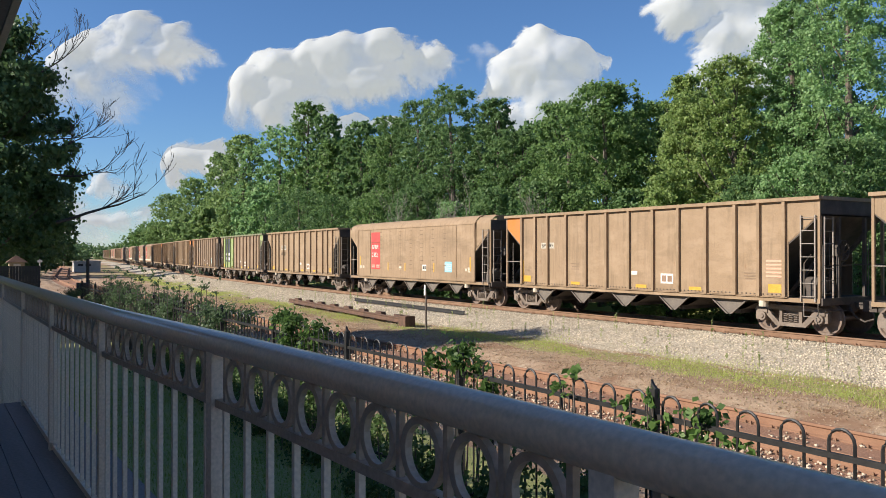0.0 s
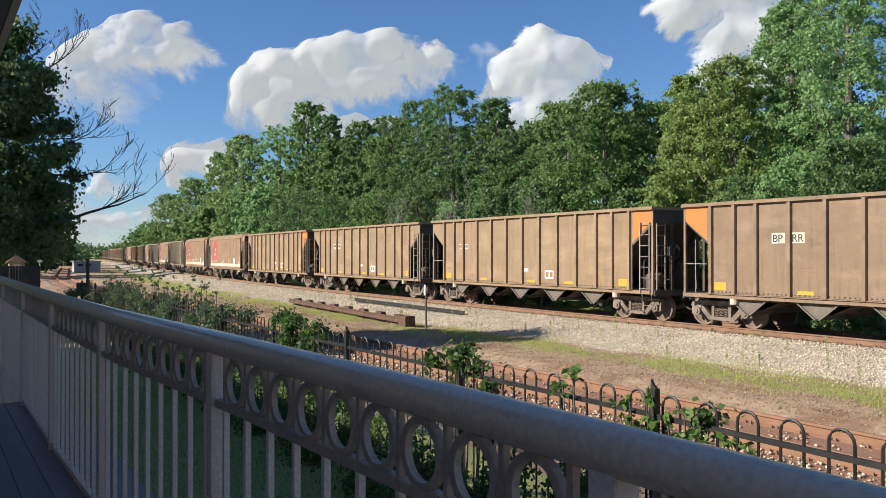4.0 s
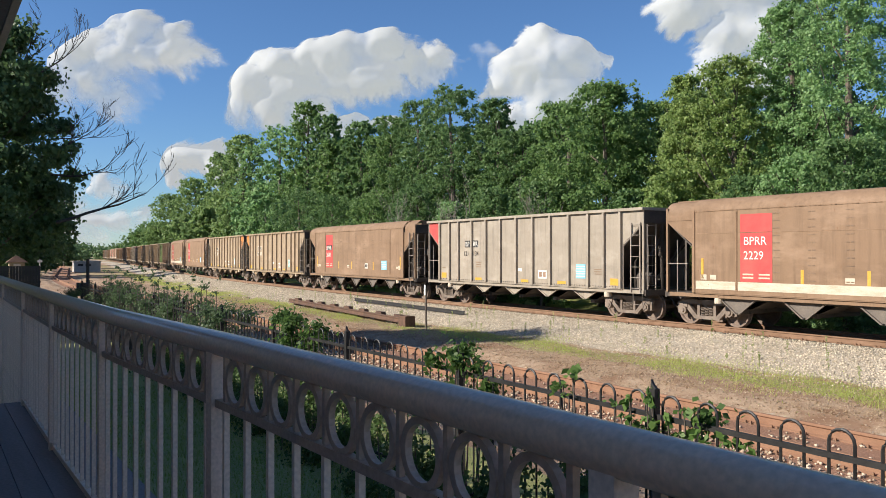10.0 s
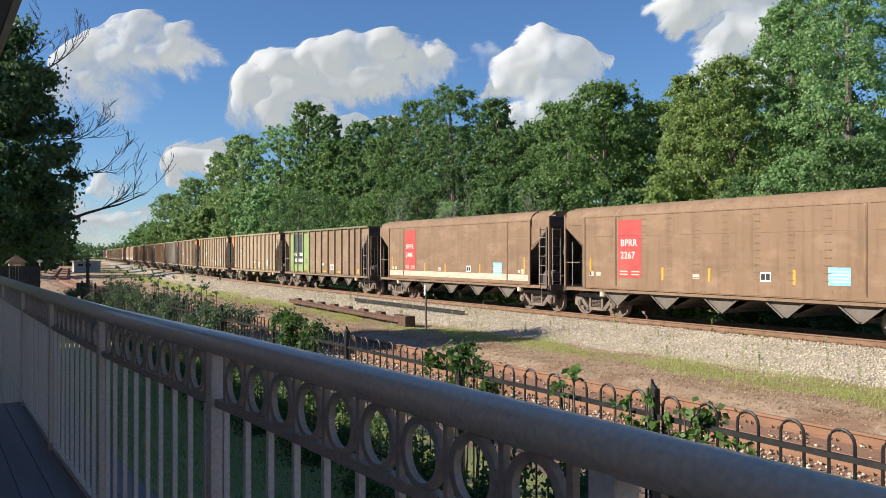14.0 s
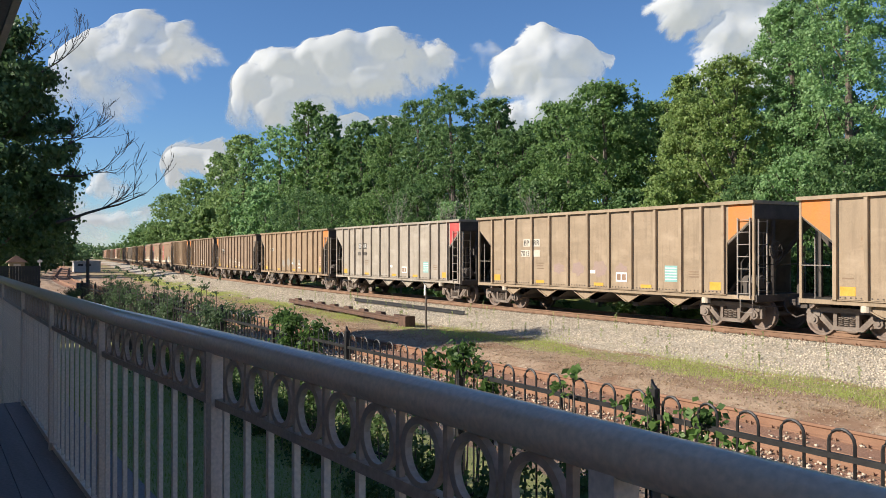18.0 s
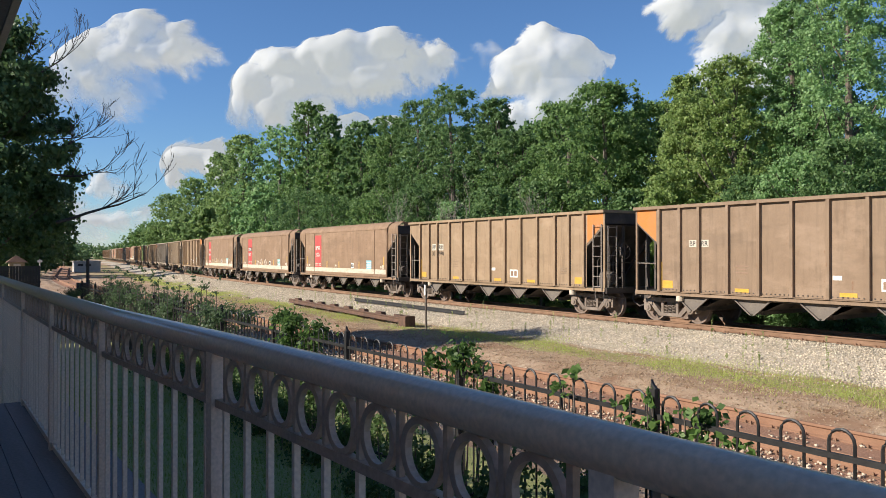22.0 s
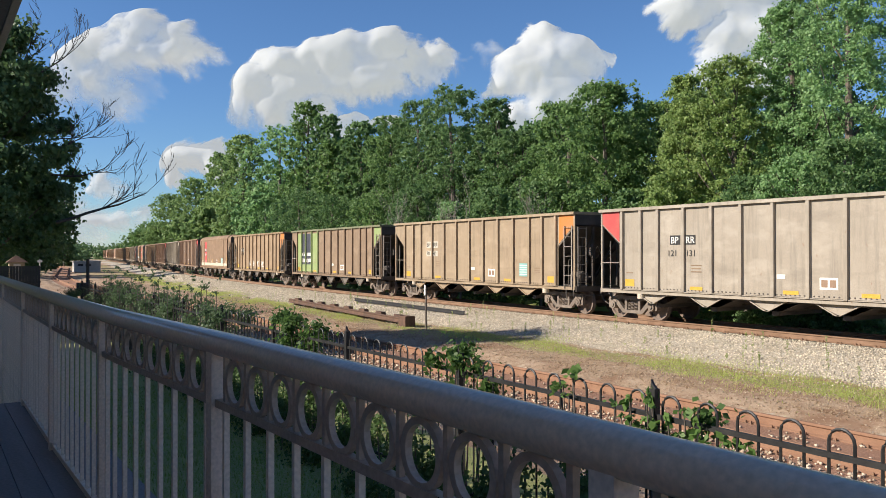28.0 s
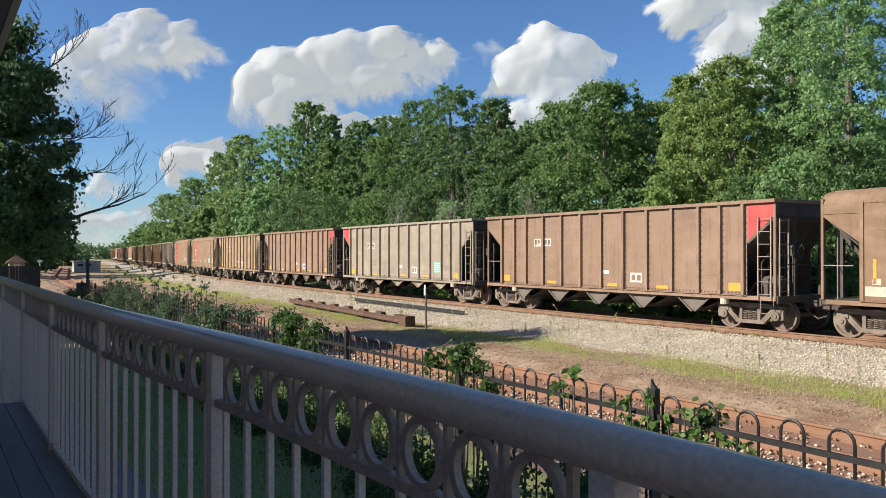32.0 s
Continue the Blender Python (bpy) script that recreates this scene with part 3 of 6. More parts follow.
def brake_wheel():
    def build():
        g = Geo()
        n, R = 20, 0.27
        ring = [(HALF + 0.16, -0.75 + R * math.cos(2 * math.pi * i / n), 2.35 + R * math.sin(2 * math.pi * i / n)) for i in range(n + 1)]
        g.tube(ring, 0.018, 6)
        for i in range(4):
            a = math.pi * i / 4
            g.tube([(HALF + 0.15, -0.75 - R * math.cos(a), 2.35 - R * math.sin(a)), (HALF + 0.15, -0.75 + R * math.cos(a), 2.35 + R * math.sin(a))], 0.012, 5)
        g.box(HALF - 0.02, -0.85, 2.2, HALF + 0.13, -0.65, 2.5)
        return g.mesh("brake_wheel", HOPPER_DARK)
    return cached("brake_wheel", build)


def jack_pad():
    return cached("jack_pad", lambda: Geo().tube([(0, 0, 0), (0, 0, 0.17)], 0.13, 12).mesh("jack_pad", CREAM))


def bolster():
    return cached("bolster", lambda: Geo().box(-0.2, -0.98, 0.5, 0.2, 0.98, 0.74).box(-0.3, -0.3, 0.74, 0.3, 0.3, 0.86).mesh("bogie", BOGIE_STEEL))


def side_frame():
    """Cast side frame of a bogie with its bearings, on the near side (-y)."""
    def build():
        g = Geo()
        y0, y1 = -1.09, -0.97
        g.prism([(-1.16, 0.62), (-1.10, 0.74), (-0.55, 0.80), (0.55, 0.80), (1.10, 0.74), (1.16, 0.62), (0.62, 0.66), (-0.62, 0.66)], y0, y1)
        for s in (-1, 1):
            g.prism([(s * 0.98, 0.70), (s * 0.76, 0.70), (s * 0.30, 0.24), (s * 0.46, 0.20)], y0, y1)
            g.prism([(s * 0.36, 0.68), (s * 0.26, 0.68), (s * 0.26, 0.28), (s * 0.36, 0.28)], y0, y1)
            g.prism([(s * 1.12, 0.66), (s * 1.12, 0.36), (s * 1.03, 0.34), (s * 1.03, 0.66)], y0, y1)
            g.disc((s * 0.889, 0.46), 0.135, -1.16, -0.95, 14)
            g.disc((s * 0.889, 0.46), 0.07, -1.19, -1.16, 10)
            g.box(s * 0.889 - 0.16, -1.12, 0.55, s * 0.889 + 0.16, -0.96, 0.68)
        g.prism([(-0.46, 0.20), (0.46, 0.20), (0.40, 0.31), (-0.40, 0.31)], y0, y1)
        return g.mesh("side_frame", BOGIE_STEEL)
    return cached("side_frame", build)


def springs():
    """A coil spring between side frame and bolster."""
    def build():
        g = Geo()
        g.tube([(0.062 * math.cos(a), -1.05 + 0.062 * math.sin(a), 0.31 + 0.25 * a / (2 * math.pi * 5)) for a in np.linspace(0, 2 * math.pi * 5, 41)], 0.016, 4)
        return g.mesh("spring", BOGIE_STEEL)
    return cached("springs", build)


def wheelset():
    """Two wheels with hubs and rims on an axle, turning about y."""
    def build():
        g = Geo()
        for s in (-1, 1):
            prof = [(0.0, 0.80), (0.10, 0.80), (0.13, 0.745), (0.37, 0.735), (0.40, 0.79), (0.457, 0.79), (0.462, 0.70), (0.485, 0.69), (0.485, 0.665), (0.39, 0.665), (0.36, 0.70), (0.13, 0.70), (0.10, 0.65), (0.0, 0.65)]
            n = 20
            g.loft([[(r * math.cos(2 * math.pi * k / n), s * y, r * math.sin(2 * math.pi * k / n)) for k in range(n)] for r, y in prof[1:-1]], caps=True)
            for k in range(3):
                a = 2 * math.pi * k / 3
                g.box(0.25 * math.cos(a) - 0.03, min(s * 0.738, s * 0.744), 0.25 * math.sin(a) - 0.02, 0.25 * math.cos(a) + 0.03, max(s * 0.738, s * 0.744), 0.25 * math.sin(a) + 0.02)
        g.tube([(0, -0.95, 0), (0, 0.95, 0)], 0.08, 10)
        return g.mesh("wheelset", WHEEL_STEEL, True)
    return cached("wheelset", build)


def add_bogies(car, wheels):
    for s in (-1, 1):
        b = part("bogie", bolster(), car, m=pose(s * 5.80 - 0.07, 0, 0))
        part("side_frame", side_frame(), b)
        part("side_frame", side_frame(), b, m=pose(0, 0, 0, 0, 0, 180))
        for x in (-0.16, 0.0, 0.16):
            part("spring", springs(), b, m=pose(x, 0, 0))
        for i in (0, 1):
            w = part("wheelset", wheelset(), b, m=pose((-0.889, 0.889)[i], 0, 0.457))
            wheels[i].append(w)
        part("jack_pad", jack_pad(), car, m=pose(s * 5.12, -1.44, SILL - 0.31))


def add_ends(car, paint, far, out=0.0):
    """Both ends of a car; out: how far they stand past the usual length."""
    half_turn = pose(0, 0, 0, 0, 0, 180)
    for side in (pose(0, 0, 0), half_turn):
        m = side @ pose(out, 0, 0)
        part("end_sheet", end_sheet(paint, HOPPER_DARK), car, "dark sloping end sheet", m)
        part("end_frame", end_frame(), car, m=m)
        part("corner_post", corner_post(paint), car, m=m)
        part("end_platform", end_platform(), car, m=m)
        part("coupler", coupler(), car, "dark steel coupler with a rubber air hose", side)
        if not far:
            part("corner_post", corner_post(paint), car, m=m @ pose(0, 3.01, 0))
            part("ladder", ladder_mesh(2.35, 0.42, 7), car, "grimy steel ladder", m @ pose(6.60, -1.575, SILL - 0.1))
            part("ladder", ladder_mesh(2.2, 0.40, 7), car, "grimy steel ladder", m @ pose(HALF + 0.03, -1.22, SILL, 0, 0, 90))
            part("hand_rail", cached("hand_rail", lambda: Geo().tube([(-HALF + 0.06, -1.56, 1.95), (-6.02, -1.56, 1.95)], 0.013, 6).tube([(-6.45, -1.56, SILL), (-6.45, -1.56, 2.7)], 0.013, 6).mesh("hand_rail", LADDER)), car, m=side @ pose(-out, 0, 0))
            part("step", cached("step", lambda: Geo().tube([(6.45, -1.55, SILL - 0.1), (6.45, -1.55, 0.55), (6.87, -1.55, 0.55), (6.87, -1.55, SILL - 0.1)], 0.014, 5).mesh("step", LADDER)), car, m=m)
    part("centre_sill", centre_sill(), car)
    if not far:
        part("brake_gear", brake_gear(), car)
        part("brake_wheel", brake_wheel(), car, m=pose(out, 0, 0))


def corner_patch(mat, end):
    """The painted upper corner of the side at one end."""
    def build():
        x0, x1 = 6.03, 6.90
        poly = [(x0, TOP - 0.10), (x1, TOP - 0.10), (x1, 3.34), (x0, 2.665)]
        if end < 0:
            poly = [(-x, z) for x, z in reversed(poly)]
        return Geo().prism(poly, -1.540, -1.536).mesh("corner_patch", mat)
    return cached(("corner", mat.name, end), build)


PATCH = {"orange": ORANGE, "red": RED, "green": GREEN}


def ribbed_car(paint_name, wheels, left="", right="", marks="", number="", boxed="white", placard="", flag=False, post=False, scrawl="", far=False, green=False, riveted=False, tape="spots"):
    paint = PAINTS[paint_name]
    words = "%s ribbed steel coal hopper car" % WORDS[paint_name]
    if green:
        words += " with green and black panels"
    elif left or right:
        words += " with a faded %s corner" % (left or right)
    else:
        words += " streaked with coal dust"
    car = thing("hopper_car", words, "rail car", "cars of the coal train")
    back = pose(0, 0, 0, 0, 0, 180)
    for m in (None, back):
        part("side_sheet", side_sheet(paint), car, m=m)
        part("side_sill", side_sill(paint), car, m=m)
        for x in RIBS:
            if far and m is not None:
                continue
            part("rib", rib(GREEN if green and m is None and -5.5 < x < -2 else paint), car, m=pose(x, 0, 0) if m is None else back @ pose(x, 0, 0))
    part("top_chord", top_chord(GREEN_DUST if green else paint), car)
    if riveted and not far:
        for x in RIBS:
            tagged(part("rivets", rivets(HOPPER_DARK), car, m=pose(x, 0, 0)), kind="stuff")
    pale = paint_name in ("beige", "grey", "buff")
    for x in (-4.64, -2.47, -0.33, 1.81, 3.94):
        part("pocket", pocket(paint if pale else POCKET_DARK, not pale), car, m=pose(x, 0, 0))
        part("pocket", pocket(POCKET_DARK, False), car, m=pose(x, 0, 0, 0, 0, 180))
        part("chute", chute(), car, m=pose(x, 0, 0))
    add_ends(car, paint, far)
    add_bogies(car, wheels)
    if left:
        part("corner_patch", corner_patch(PATCH[left], -1), car, "faded %s paint" % left)
    if right:
        part("corner_patch", corner_patch(PATCH[right], 1), car, "faded %s paint" % right)
    if far:
        return car
    tagged(part("sill_rivets", sill_rivets(), car), kind="stuff")
    y = -1.538
    if green:
        for x, w, mat in ((-5.555, 0.64, GREEN), (-4.75, 0.63, NAVY), (-3.825, 0.88, NAVY), (-2.75, 0.92, GREEN)):
            part("panel", plate(w, 2.44, mat), car, "green panel" if mat is GREEN else "near-black panel", pose(x, y, 2.36))
        for x, w in ((-4.75, 0.62), (-3.825, 0.86)):
            part("panel", plate(w, 0.45, GREEN, 0.006), car, "green panel", pose(x, y - 0.004, 1.36))
            part("panel", plate(w, 0.22, WHITE_PAINT, 0.006), car, "white number field", pose(x, y - 0.004, 1.84))
            part("panel", plate(w * 0.8, 0.20, WHITE_PAINT, 0.006), car, "white mark field", pose(x, y - 0.004, 2.24))
    if marks:
        ink = BLACK_PAINT if boxed == "white" or green else WHITE_PAINT
        k, mx, mz = (0.74 if not number else 1.0, -1.03, -0.12) if post else (1.0, 0.0, 0.0)
        if boxed and not green:
            field = FADED_FIELD if boxed == "white" else BLACK_PAINT
            part("mark_field", plate(0.42 * k, 0.30 * k, field), car, "%s field of the reporting mark" % boxed, pose(-3.28 - 0.30 * k + mx, y, 2.70 + mz))
            part("mark_field", plate(0.42 * k, 0.30 * k, field), car, "%s field of the reporting mark" % boxed, pose(-3.28 + 0.30 * k + mx, y, 2.70 + mz))
        if green:
            part("letters", letters(marks[:2], 0.27, ink), car, m=pose(-4.86, y - 0.014, 2.15))
            part("letters", letters(marks[2:], 0.27, ink), car, m=pose(-4.20, y - 0.014, 2.15))
        else:
            part("letters", letters(marks[:2], 0.30 * k, ink), car, m=pose(-3.28 - 0.48 * k + mx, y - 0.008, 2.70 - 0.105 * k + mz))
            part("letters", letters(marks[2:], 0.30 * k, ink), car, m=pose(-3.28 + 0.12 * k + mx, y - 0.008, 2.70 - 0.105 * k + mz))
    if number:
        ink = BLACK_PAINT
        h = 4 if len(number) == 4 and number not in ("7028", "7040") else len(number) // 2
        if green:
            part("letters", letters(number[:3], 0.25, ink), car, m=pose(-4.98, y - 0.014, 1.75))
            part("letters", letters(number[3:], 0.25, ink), car, m=pose(-4.2, y - 0.014, 1.75))
        else:
            if boxed == "white" and number.startswith("70"):
                part("number_field", plate(0.64 if h == 4 else 0.40, 0.26, FADED_FIELD), car, "white field of the car number", pose(-3.64 if h == 4 else -3.60, y, 2.28))
                part("number_field", plate(0.40, 0.26, FADED_FIELD), car, "white field of the car number", pose(-2.97, y, 2.28))
            part("letters", letters(number[:h], 0.28, ink), car, m=pose((-3.96 if h == 4 else -3.78 if h == 2 else -3.90) - (1.03 if post else 0), y - 0.008, 2.185))
            part("letters", letters(number[h:], 0.28, ink), car, m=pose(-3.16 - (1.03 if post else 0), y - 0.008, 2.185))
    rng = random.Random(len(words) + len(number) * 7 + len(marks))
    if tape == "spots":
        for x in (-5.55, -2.75, 0.5, 2.75, 5.55):
            big = abs(x) > 5
            part("tape", plate(0.42 if big else 0.48, 0.24 if big else 0.11, YELLOW), car, "yellow reflective tape", pose(x, y, SILL + (0.22 if big else 0.12)))
    if post:
        part("tape", plate(0.13, 1.0, YELLOW), car, "upright yellow tape", pose(5.83, y, 1.6))
        part("tape", plate(0.11, 0.9, YELLOW), car, "upright yellow tape", pose(-5.83, y, 1.55))
    part("stencil", plate(0.52, 0.32, WHITE_PAINT), car, "white stencil panel", pose(1.62, y, 1.46))
    for dx in (-0.12, 0.12):
        part("stencil", plate(0.18, 0.20, BROWN), car, "black stencil square", pose(1.62 + dx, y - 0.004, 1.46))
    part("stencil", plate(0.26, 0.12, WHITE_PAINT), car, "small white stencil", pose(0.2, y, 1.62))
    for x, z, w in ((-5.55, 1.62, 0.30), (-2.75, 1.9, 0.42), (-2.75, 1.8, 0.36), (-2.75, 1.7, 0.42), (4.75, 1.62, 0.42), (4.75, 1.54, 0.38), (4.75, 1.70, 0.42)):
        part("lettering", plate(w, 0.035, UMBER if paint_name != "umber" else BROWN), car, m=pose(x, y, z))
    if placard:
        part("placard", plate(0.52, 0.52, TEAL if placard == "teal" else BLUE), car, "%s safety placard" % placard, pose(3.82, y, 1.62))
        for i in range(5):
            part("lettering", plate(0.46, 0.028, WHITE_PAINT), car, m=pose(3.82, y - 0.004, 1.44 + i * 0.09))
    if flag:
        for i in range(5):
            part("flag_stripe", plate(0.56, 0.055, PALE_RED), car, "faded red and white stripe", pose(5.55, y, 1.62 + i * 0.11))
    if scrawl == "initials":
        for i, c in enumerate(("A", "B", "C", "'", "W")):
            part("letters", letters(c, 0.62, WHITE_PAINT), car, "white sprayed letter", pose((-2.15, -1.05, 0.10, 0.62, 1.15)[i], y - 0.006, 1.3))
    elif scrawl:
        sprayed(car, y, rng, scrawl)
    return car


SPRAY = {
    "white": surface("chalky_spray", (0.60, 0.54, 0.46), (0.44, 0.37, 0.29), 4, 0.85),
    "cream": surface("cream_spray", (0.45, 0.37, 0.26), (0.34, 0.26, 0.18), 4, 0.85),
    "blue": surface("washed_blue_spray", (0.235, 0.225, 0.205), (0.29, 0.235, 0.175), 3, 0.85, amount=0.9),
    "purple": surface("washed_purple_spray", (0.30, 0.21, 0.19), (0.30, 0.22, 0.16), 3, 0.85, amount=0.9),
}


def sprayed(car, y, rng, style):
    """Loose sprayed work: worn round blots between the ribs, and flat looping strokes."""
    mat = SPRAY[style]
    spots = [(a + b) / 2 for a, b in zip(RIBS[3:], RIBS[4:10])]
    if style in ("blue", "purple"):
        for x in spots[1:5]:
            cx, cz, n = x + rng.uniform(-0.08, 0.08), rng.uniform(1.55, 1.75), 18
            rx, rz = rng.uniform(0.26, 0.36), rng.uniform(0.20, 0.32)
            edge = [(1 + 0.16 * math.sin(2 * k + rx * 40) + rng.uniform(-0.08, 0.08)) for k in range(n)]
            poly = [(cx + rx * edge[k] * math.cos(2 * math.pi * k / n), cz + rz * edge[k] * math.sin(2 * math.pi * k / n)) for k in range(n)]
            part("graffiti", Geo().prism(poly, y - 0.002, y + 0.001).mesh("graffiti", mat), car, "washed-out %s sprayed blot" % style)
        return
    starts = [-2.95 + 0.88 * j for j in range(9)] if style == "cream" and y < -1.59 else [x - 0.36 for x in spots[1:4]]
    for x in starts:
        z, a = rng.uniform(1.5, 1.7), rng.uniform(0, 6)
        g = Geo()
        line = [Vector((x + i * 0.024 + 0.10 * math.sin(i * 0.62 + a), 0, z + 0.20 * math.sin(i * 0.47 + a) + 0.07 * math.sin(i * 1.2))) for i in range(30)]
        rings = []
        for i, p in enumerate(line):
            d = (line[min(i + 1, 29)] - line[max(i - 1, 0)]).normalized()
            w = Vector((-d.z, 0, d.x)) * 0.034
            rings.append([(p.x + w.x, y - 0.003, p.z + w.z), (p.x - w.x, y - 0.003, p.z - w.z), (p.x - w.x, y - 0.001, p.z - w.z), (p.x + w.x, y - 0.001, p.z + w.z)])
        part("graffiti", g.loft(rings).mesh("graffiti", mat), car, "%s sprayed scribble" % style)


LONG_END = 0.16      # by how much the smooth car is longer at each end


def smooth_side(paint):
    """Plain plate side of the rounded-top car, with its shoulder, (-y side)."""
    def build():
        g = Geo()
        prof = [(-1.60, SILL), (-1.60, 3.57), (-1.585, 3.65), (-1.50, 3.78), (-1.37, 3.88), (-1.24, 3.945), (-1.16, 3.96)]
        inner = [(y + 0.03, z - 0.01) for y, z in reversed(prof)]
        g.loft([[(x, y, z) for y, z in prof + inner] for x in (-5.98, 5.98)])
        for s in (-1, 1):
            p2 = [(-1.54, 3.30), (-1.54, 3.55), (-1.525, 3.62), (-1.45, 3.75), (-1.33, 3.86), (-1.15, 3.92)]
            i2 = [(y + 0.03, z - 0.01) for y, z in reversed(p2)]
            g.loft([[(s * x, y, z) for y, z in p2 + i2] for x in (5.982, HALF + LONG_END)])
            g.prism([(s * 5.982, 3.31), (s * (HALF + LONG_END), 3.31), (s * (HALF + LONG_END), 3.30), (s * 5.982, 2.52)], -1.54, -1.52)
        return g.mesh("side_sheet", paint, True)
    return cached(("smooth", paint.name), build)


def seams(paint):
    """Welded seams, the riveted upright laps and the rows of small dents."""
    def build():
        g = Geo()
        for x in (-4.36, 4.45):
            g.box(x - 0.045, -1.612, SILL + 0.1, x + 0.045, -1.601, 3.55)
            for i in range(29):
                g.box(x - 0.022, -1.634, SILL + 0.16 + i * 0.08, x + 0.022, -1.612, SILL + 0.195 + i * 0.08)
        for s in (-1, 1):
            g.box(s * 5.93 - 0.05, -1.63, SILL, s * 5.93 + 0.05, -1.601, 3.60)
        g.box(-5.9, -1.606, 2.87, 5.9, -1.601, 2.89)
        g.box(-5.9, -1.612, 3.555, 5.9, -1.601, 3.585)
        for i in range(80):
            g.box(-5.85 + i * 0.147, -1.624, 3.56, -5.81 + i * 0.147, -1.612, 3.58)
        for i in range(9):
            d = 0.55 + i * 0.105
            for s in (-1, 1):
                g.box(s * (5.86 - i * 0.1) - 0.013, -1.61, 2.4 - d - 0.013, s * (5.86 - i * 0.1) + 0.013, -1.601, 2.4 - d + 0.013)
        return g.mesh("seams", paint)
    return cached(("seams", paint.name), build)


DENT = surface("sooty_weld", (0.16, 0.105, 0.07), (0.22, 0.15, 0.10), 6, 0.85)


def dents():
    def build():
        g = Geo()
        for i in range(7):
            x = -3.05 + i * 1.08
            for j in range(10):
                z = 1.52 + j * 0.21
                for dx in (-0.06, 0.06):
                    g.box(x + dx - 0.045, -1.608, z - 0.014, x + dx + 0.045, -1.601, z + 0.014)
        return g.mesh("weld_mark", DENT)
    return cached("dents", build)


def plain_car(paint_name, wheels, number="", boxed=False, placard="blue", sill=True, scrawl="", far=False):
    paint = PAINTS[paint_name]
    words = "%s smooth-sided coal hopper car with red panel" % WORDS[paint_name]
    if sill:
        words += " and cream sill"
    car = thing("hopper_car", words, "rail car", "cars of the coal train")
    back = pose(0, 0, 0, 0, 0, 180)
    for m in (None, back):
        part("side_sheet", smooth_side(paint), car, m=m)
        part("side_sill", side_sill(paint), car, m=m)
    part("seams", seams(paint), car)
    part("top_chord", cached(("hood", paint.name), lambda: Geo().box(-HALF - LONG_END - 0.02, -1.14, 3.70, -HALF - LONG_END + 0.1, 1.14, 3.92).box(HALF + LONG_END - 0.1, -1.14, 3.70, HALF + LONG_END + 0.02, 1.14, 3.92).box(-HALF, -1.16, 3.84, HALF, -1.06, 3.95).box(-HALF, 1.06, 3.84, HALF, 1.16, 3.95).mesh("top_chord", paint)), car)
    for x in (-4.46, -2.29, -0.12, 2.05, 4.22):
        part("pocket", pocket(POCKET_DARK, True), car, m=pose(x, 0, 0))
        part("pocket", pocket(POCKET_DARK, False), car, m=pose(x, 0, 0, 0, 0, 180))
        part("chute", chute(), car, m=pose(x, 0, 0))
    add_ends(car, paint, far, LONG_END)
    add_bogies(car, wheels)
    y = -1.602
    part("red_panel", plate(1.06, 1.98, RED), car, "faded red panel", pose(-3.70, y, 2.43))
    if sill:
        part("sill_band", plate(11.7, 0.25, CREAM), car, "flaking cream sill band", pose(0, y - 0.002, SILL + 0.245))
    if far:
        return car
    tagged(part("weld_mark", dents(), car), kind="stuff")
    if number:
        if boxed:
            part("mark_field", plate(0.86, 0.30, BLACK_PAINT, 0.006), car, "black field of the reporting mark", pose(-3.70, y - 0.002, 2.635))
        part("letters", letters("BPRR", 0.34, WHITE_PAINT), car, m=pose(-4.12, y - 0.01, 2.52))
        part("letters", letters(number, 0.34, WHITE_PAINT), car, m=pose(-4.12, y - 0.01, 2.10))
        for z in (1.66, 1.56):
            for dx in (-0.27, 0.27):
                part("lettering", plate(0.36, 0.045, CREAM, 0.006), car, m=pose(-3.70 + dx, y - 0.002, z))
    for x in (-5.6, -2.25, -0.4, 2.45, 5.6):
        part("tape", plate(0.09, 0.62 if abs(x) > 5 else 0.42, YELLOW), car, "upright yellow tape", pose(x, y, SILL + 0.75 if abs(x) > 5 else SILL + 0.55))
    part("placard", plate(0.62, 0.48, BLUE if placard == "blue" else TEAL), car, "%s safety placard" % placard, pose(3.75, y, 1.66))
    for i in range(4):
        part("lettering", plate(0.54, 0.028, WHITE_PAINT), car, m=pose(3.75, y - 0.004, 1.52 + i * 0.09))
    part("stencil", plate(0.36, 0.28, WHITE_PAINT), car, "white stencil panel", pose(1.55, y, 1.60))
    for dx in (-0.08, 0.08):
        part("stencil", plate(0.12, 0.17, BLACK_PAINT), car, "black stencil square", pose(1.55 + dx, y - 0.004, 1.60))
    for x, w, h in ((-5.55, 0.22, 0.16), (-5.2, 0.22, 0.14), (-0.9, 0.26, 0.15), (5.5, 0.20, 0.22), (5.25, 0.16, 0.12)):
        part("stencil", plate(w, h, CREAM), car, "cream stencil", pose(x, y, 1.55))
    if scrawl:
        sprayed(car, y, random.Random(len(number) + int(number or 0)), scrawl)
    return car


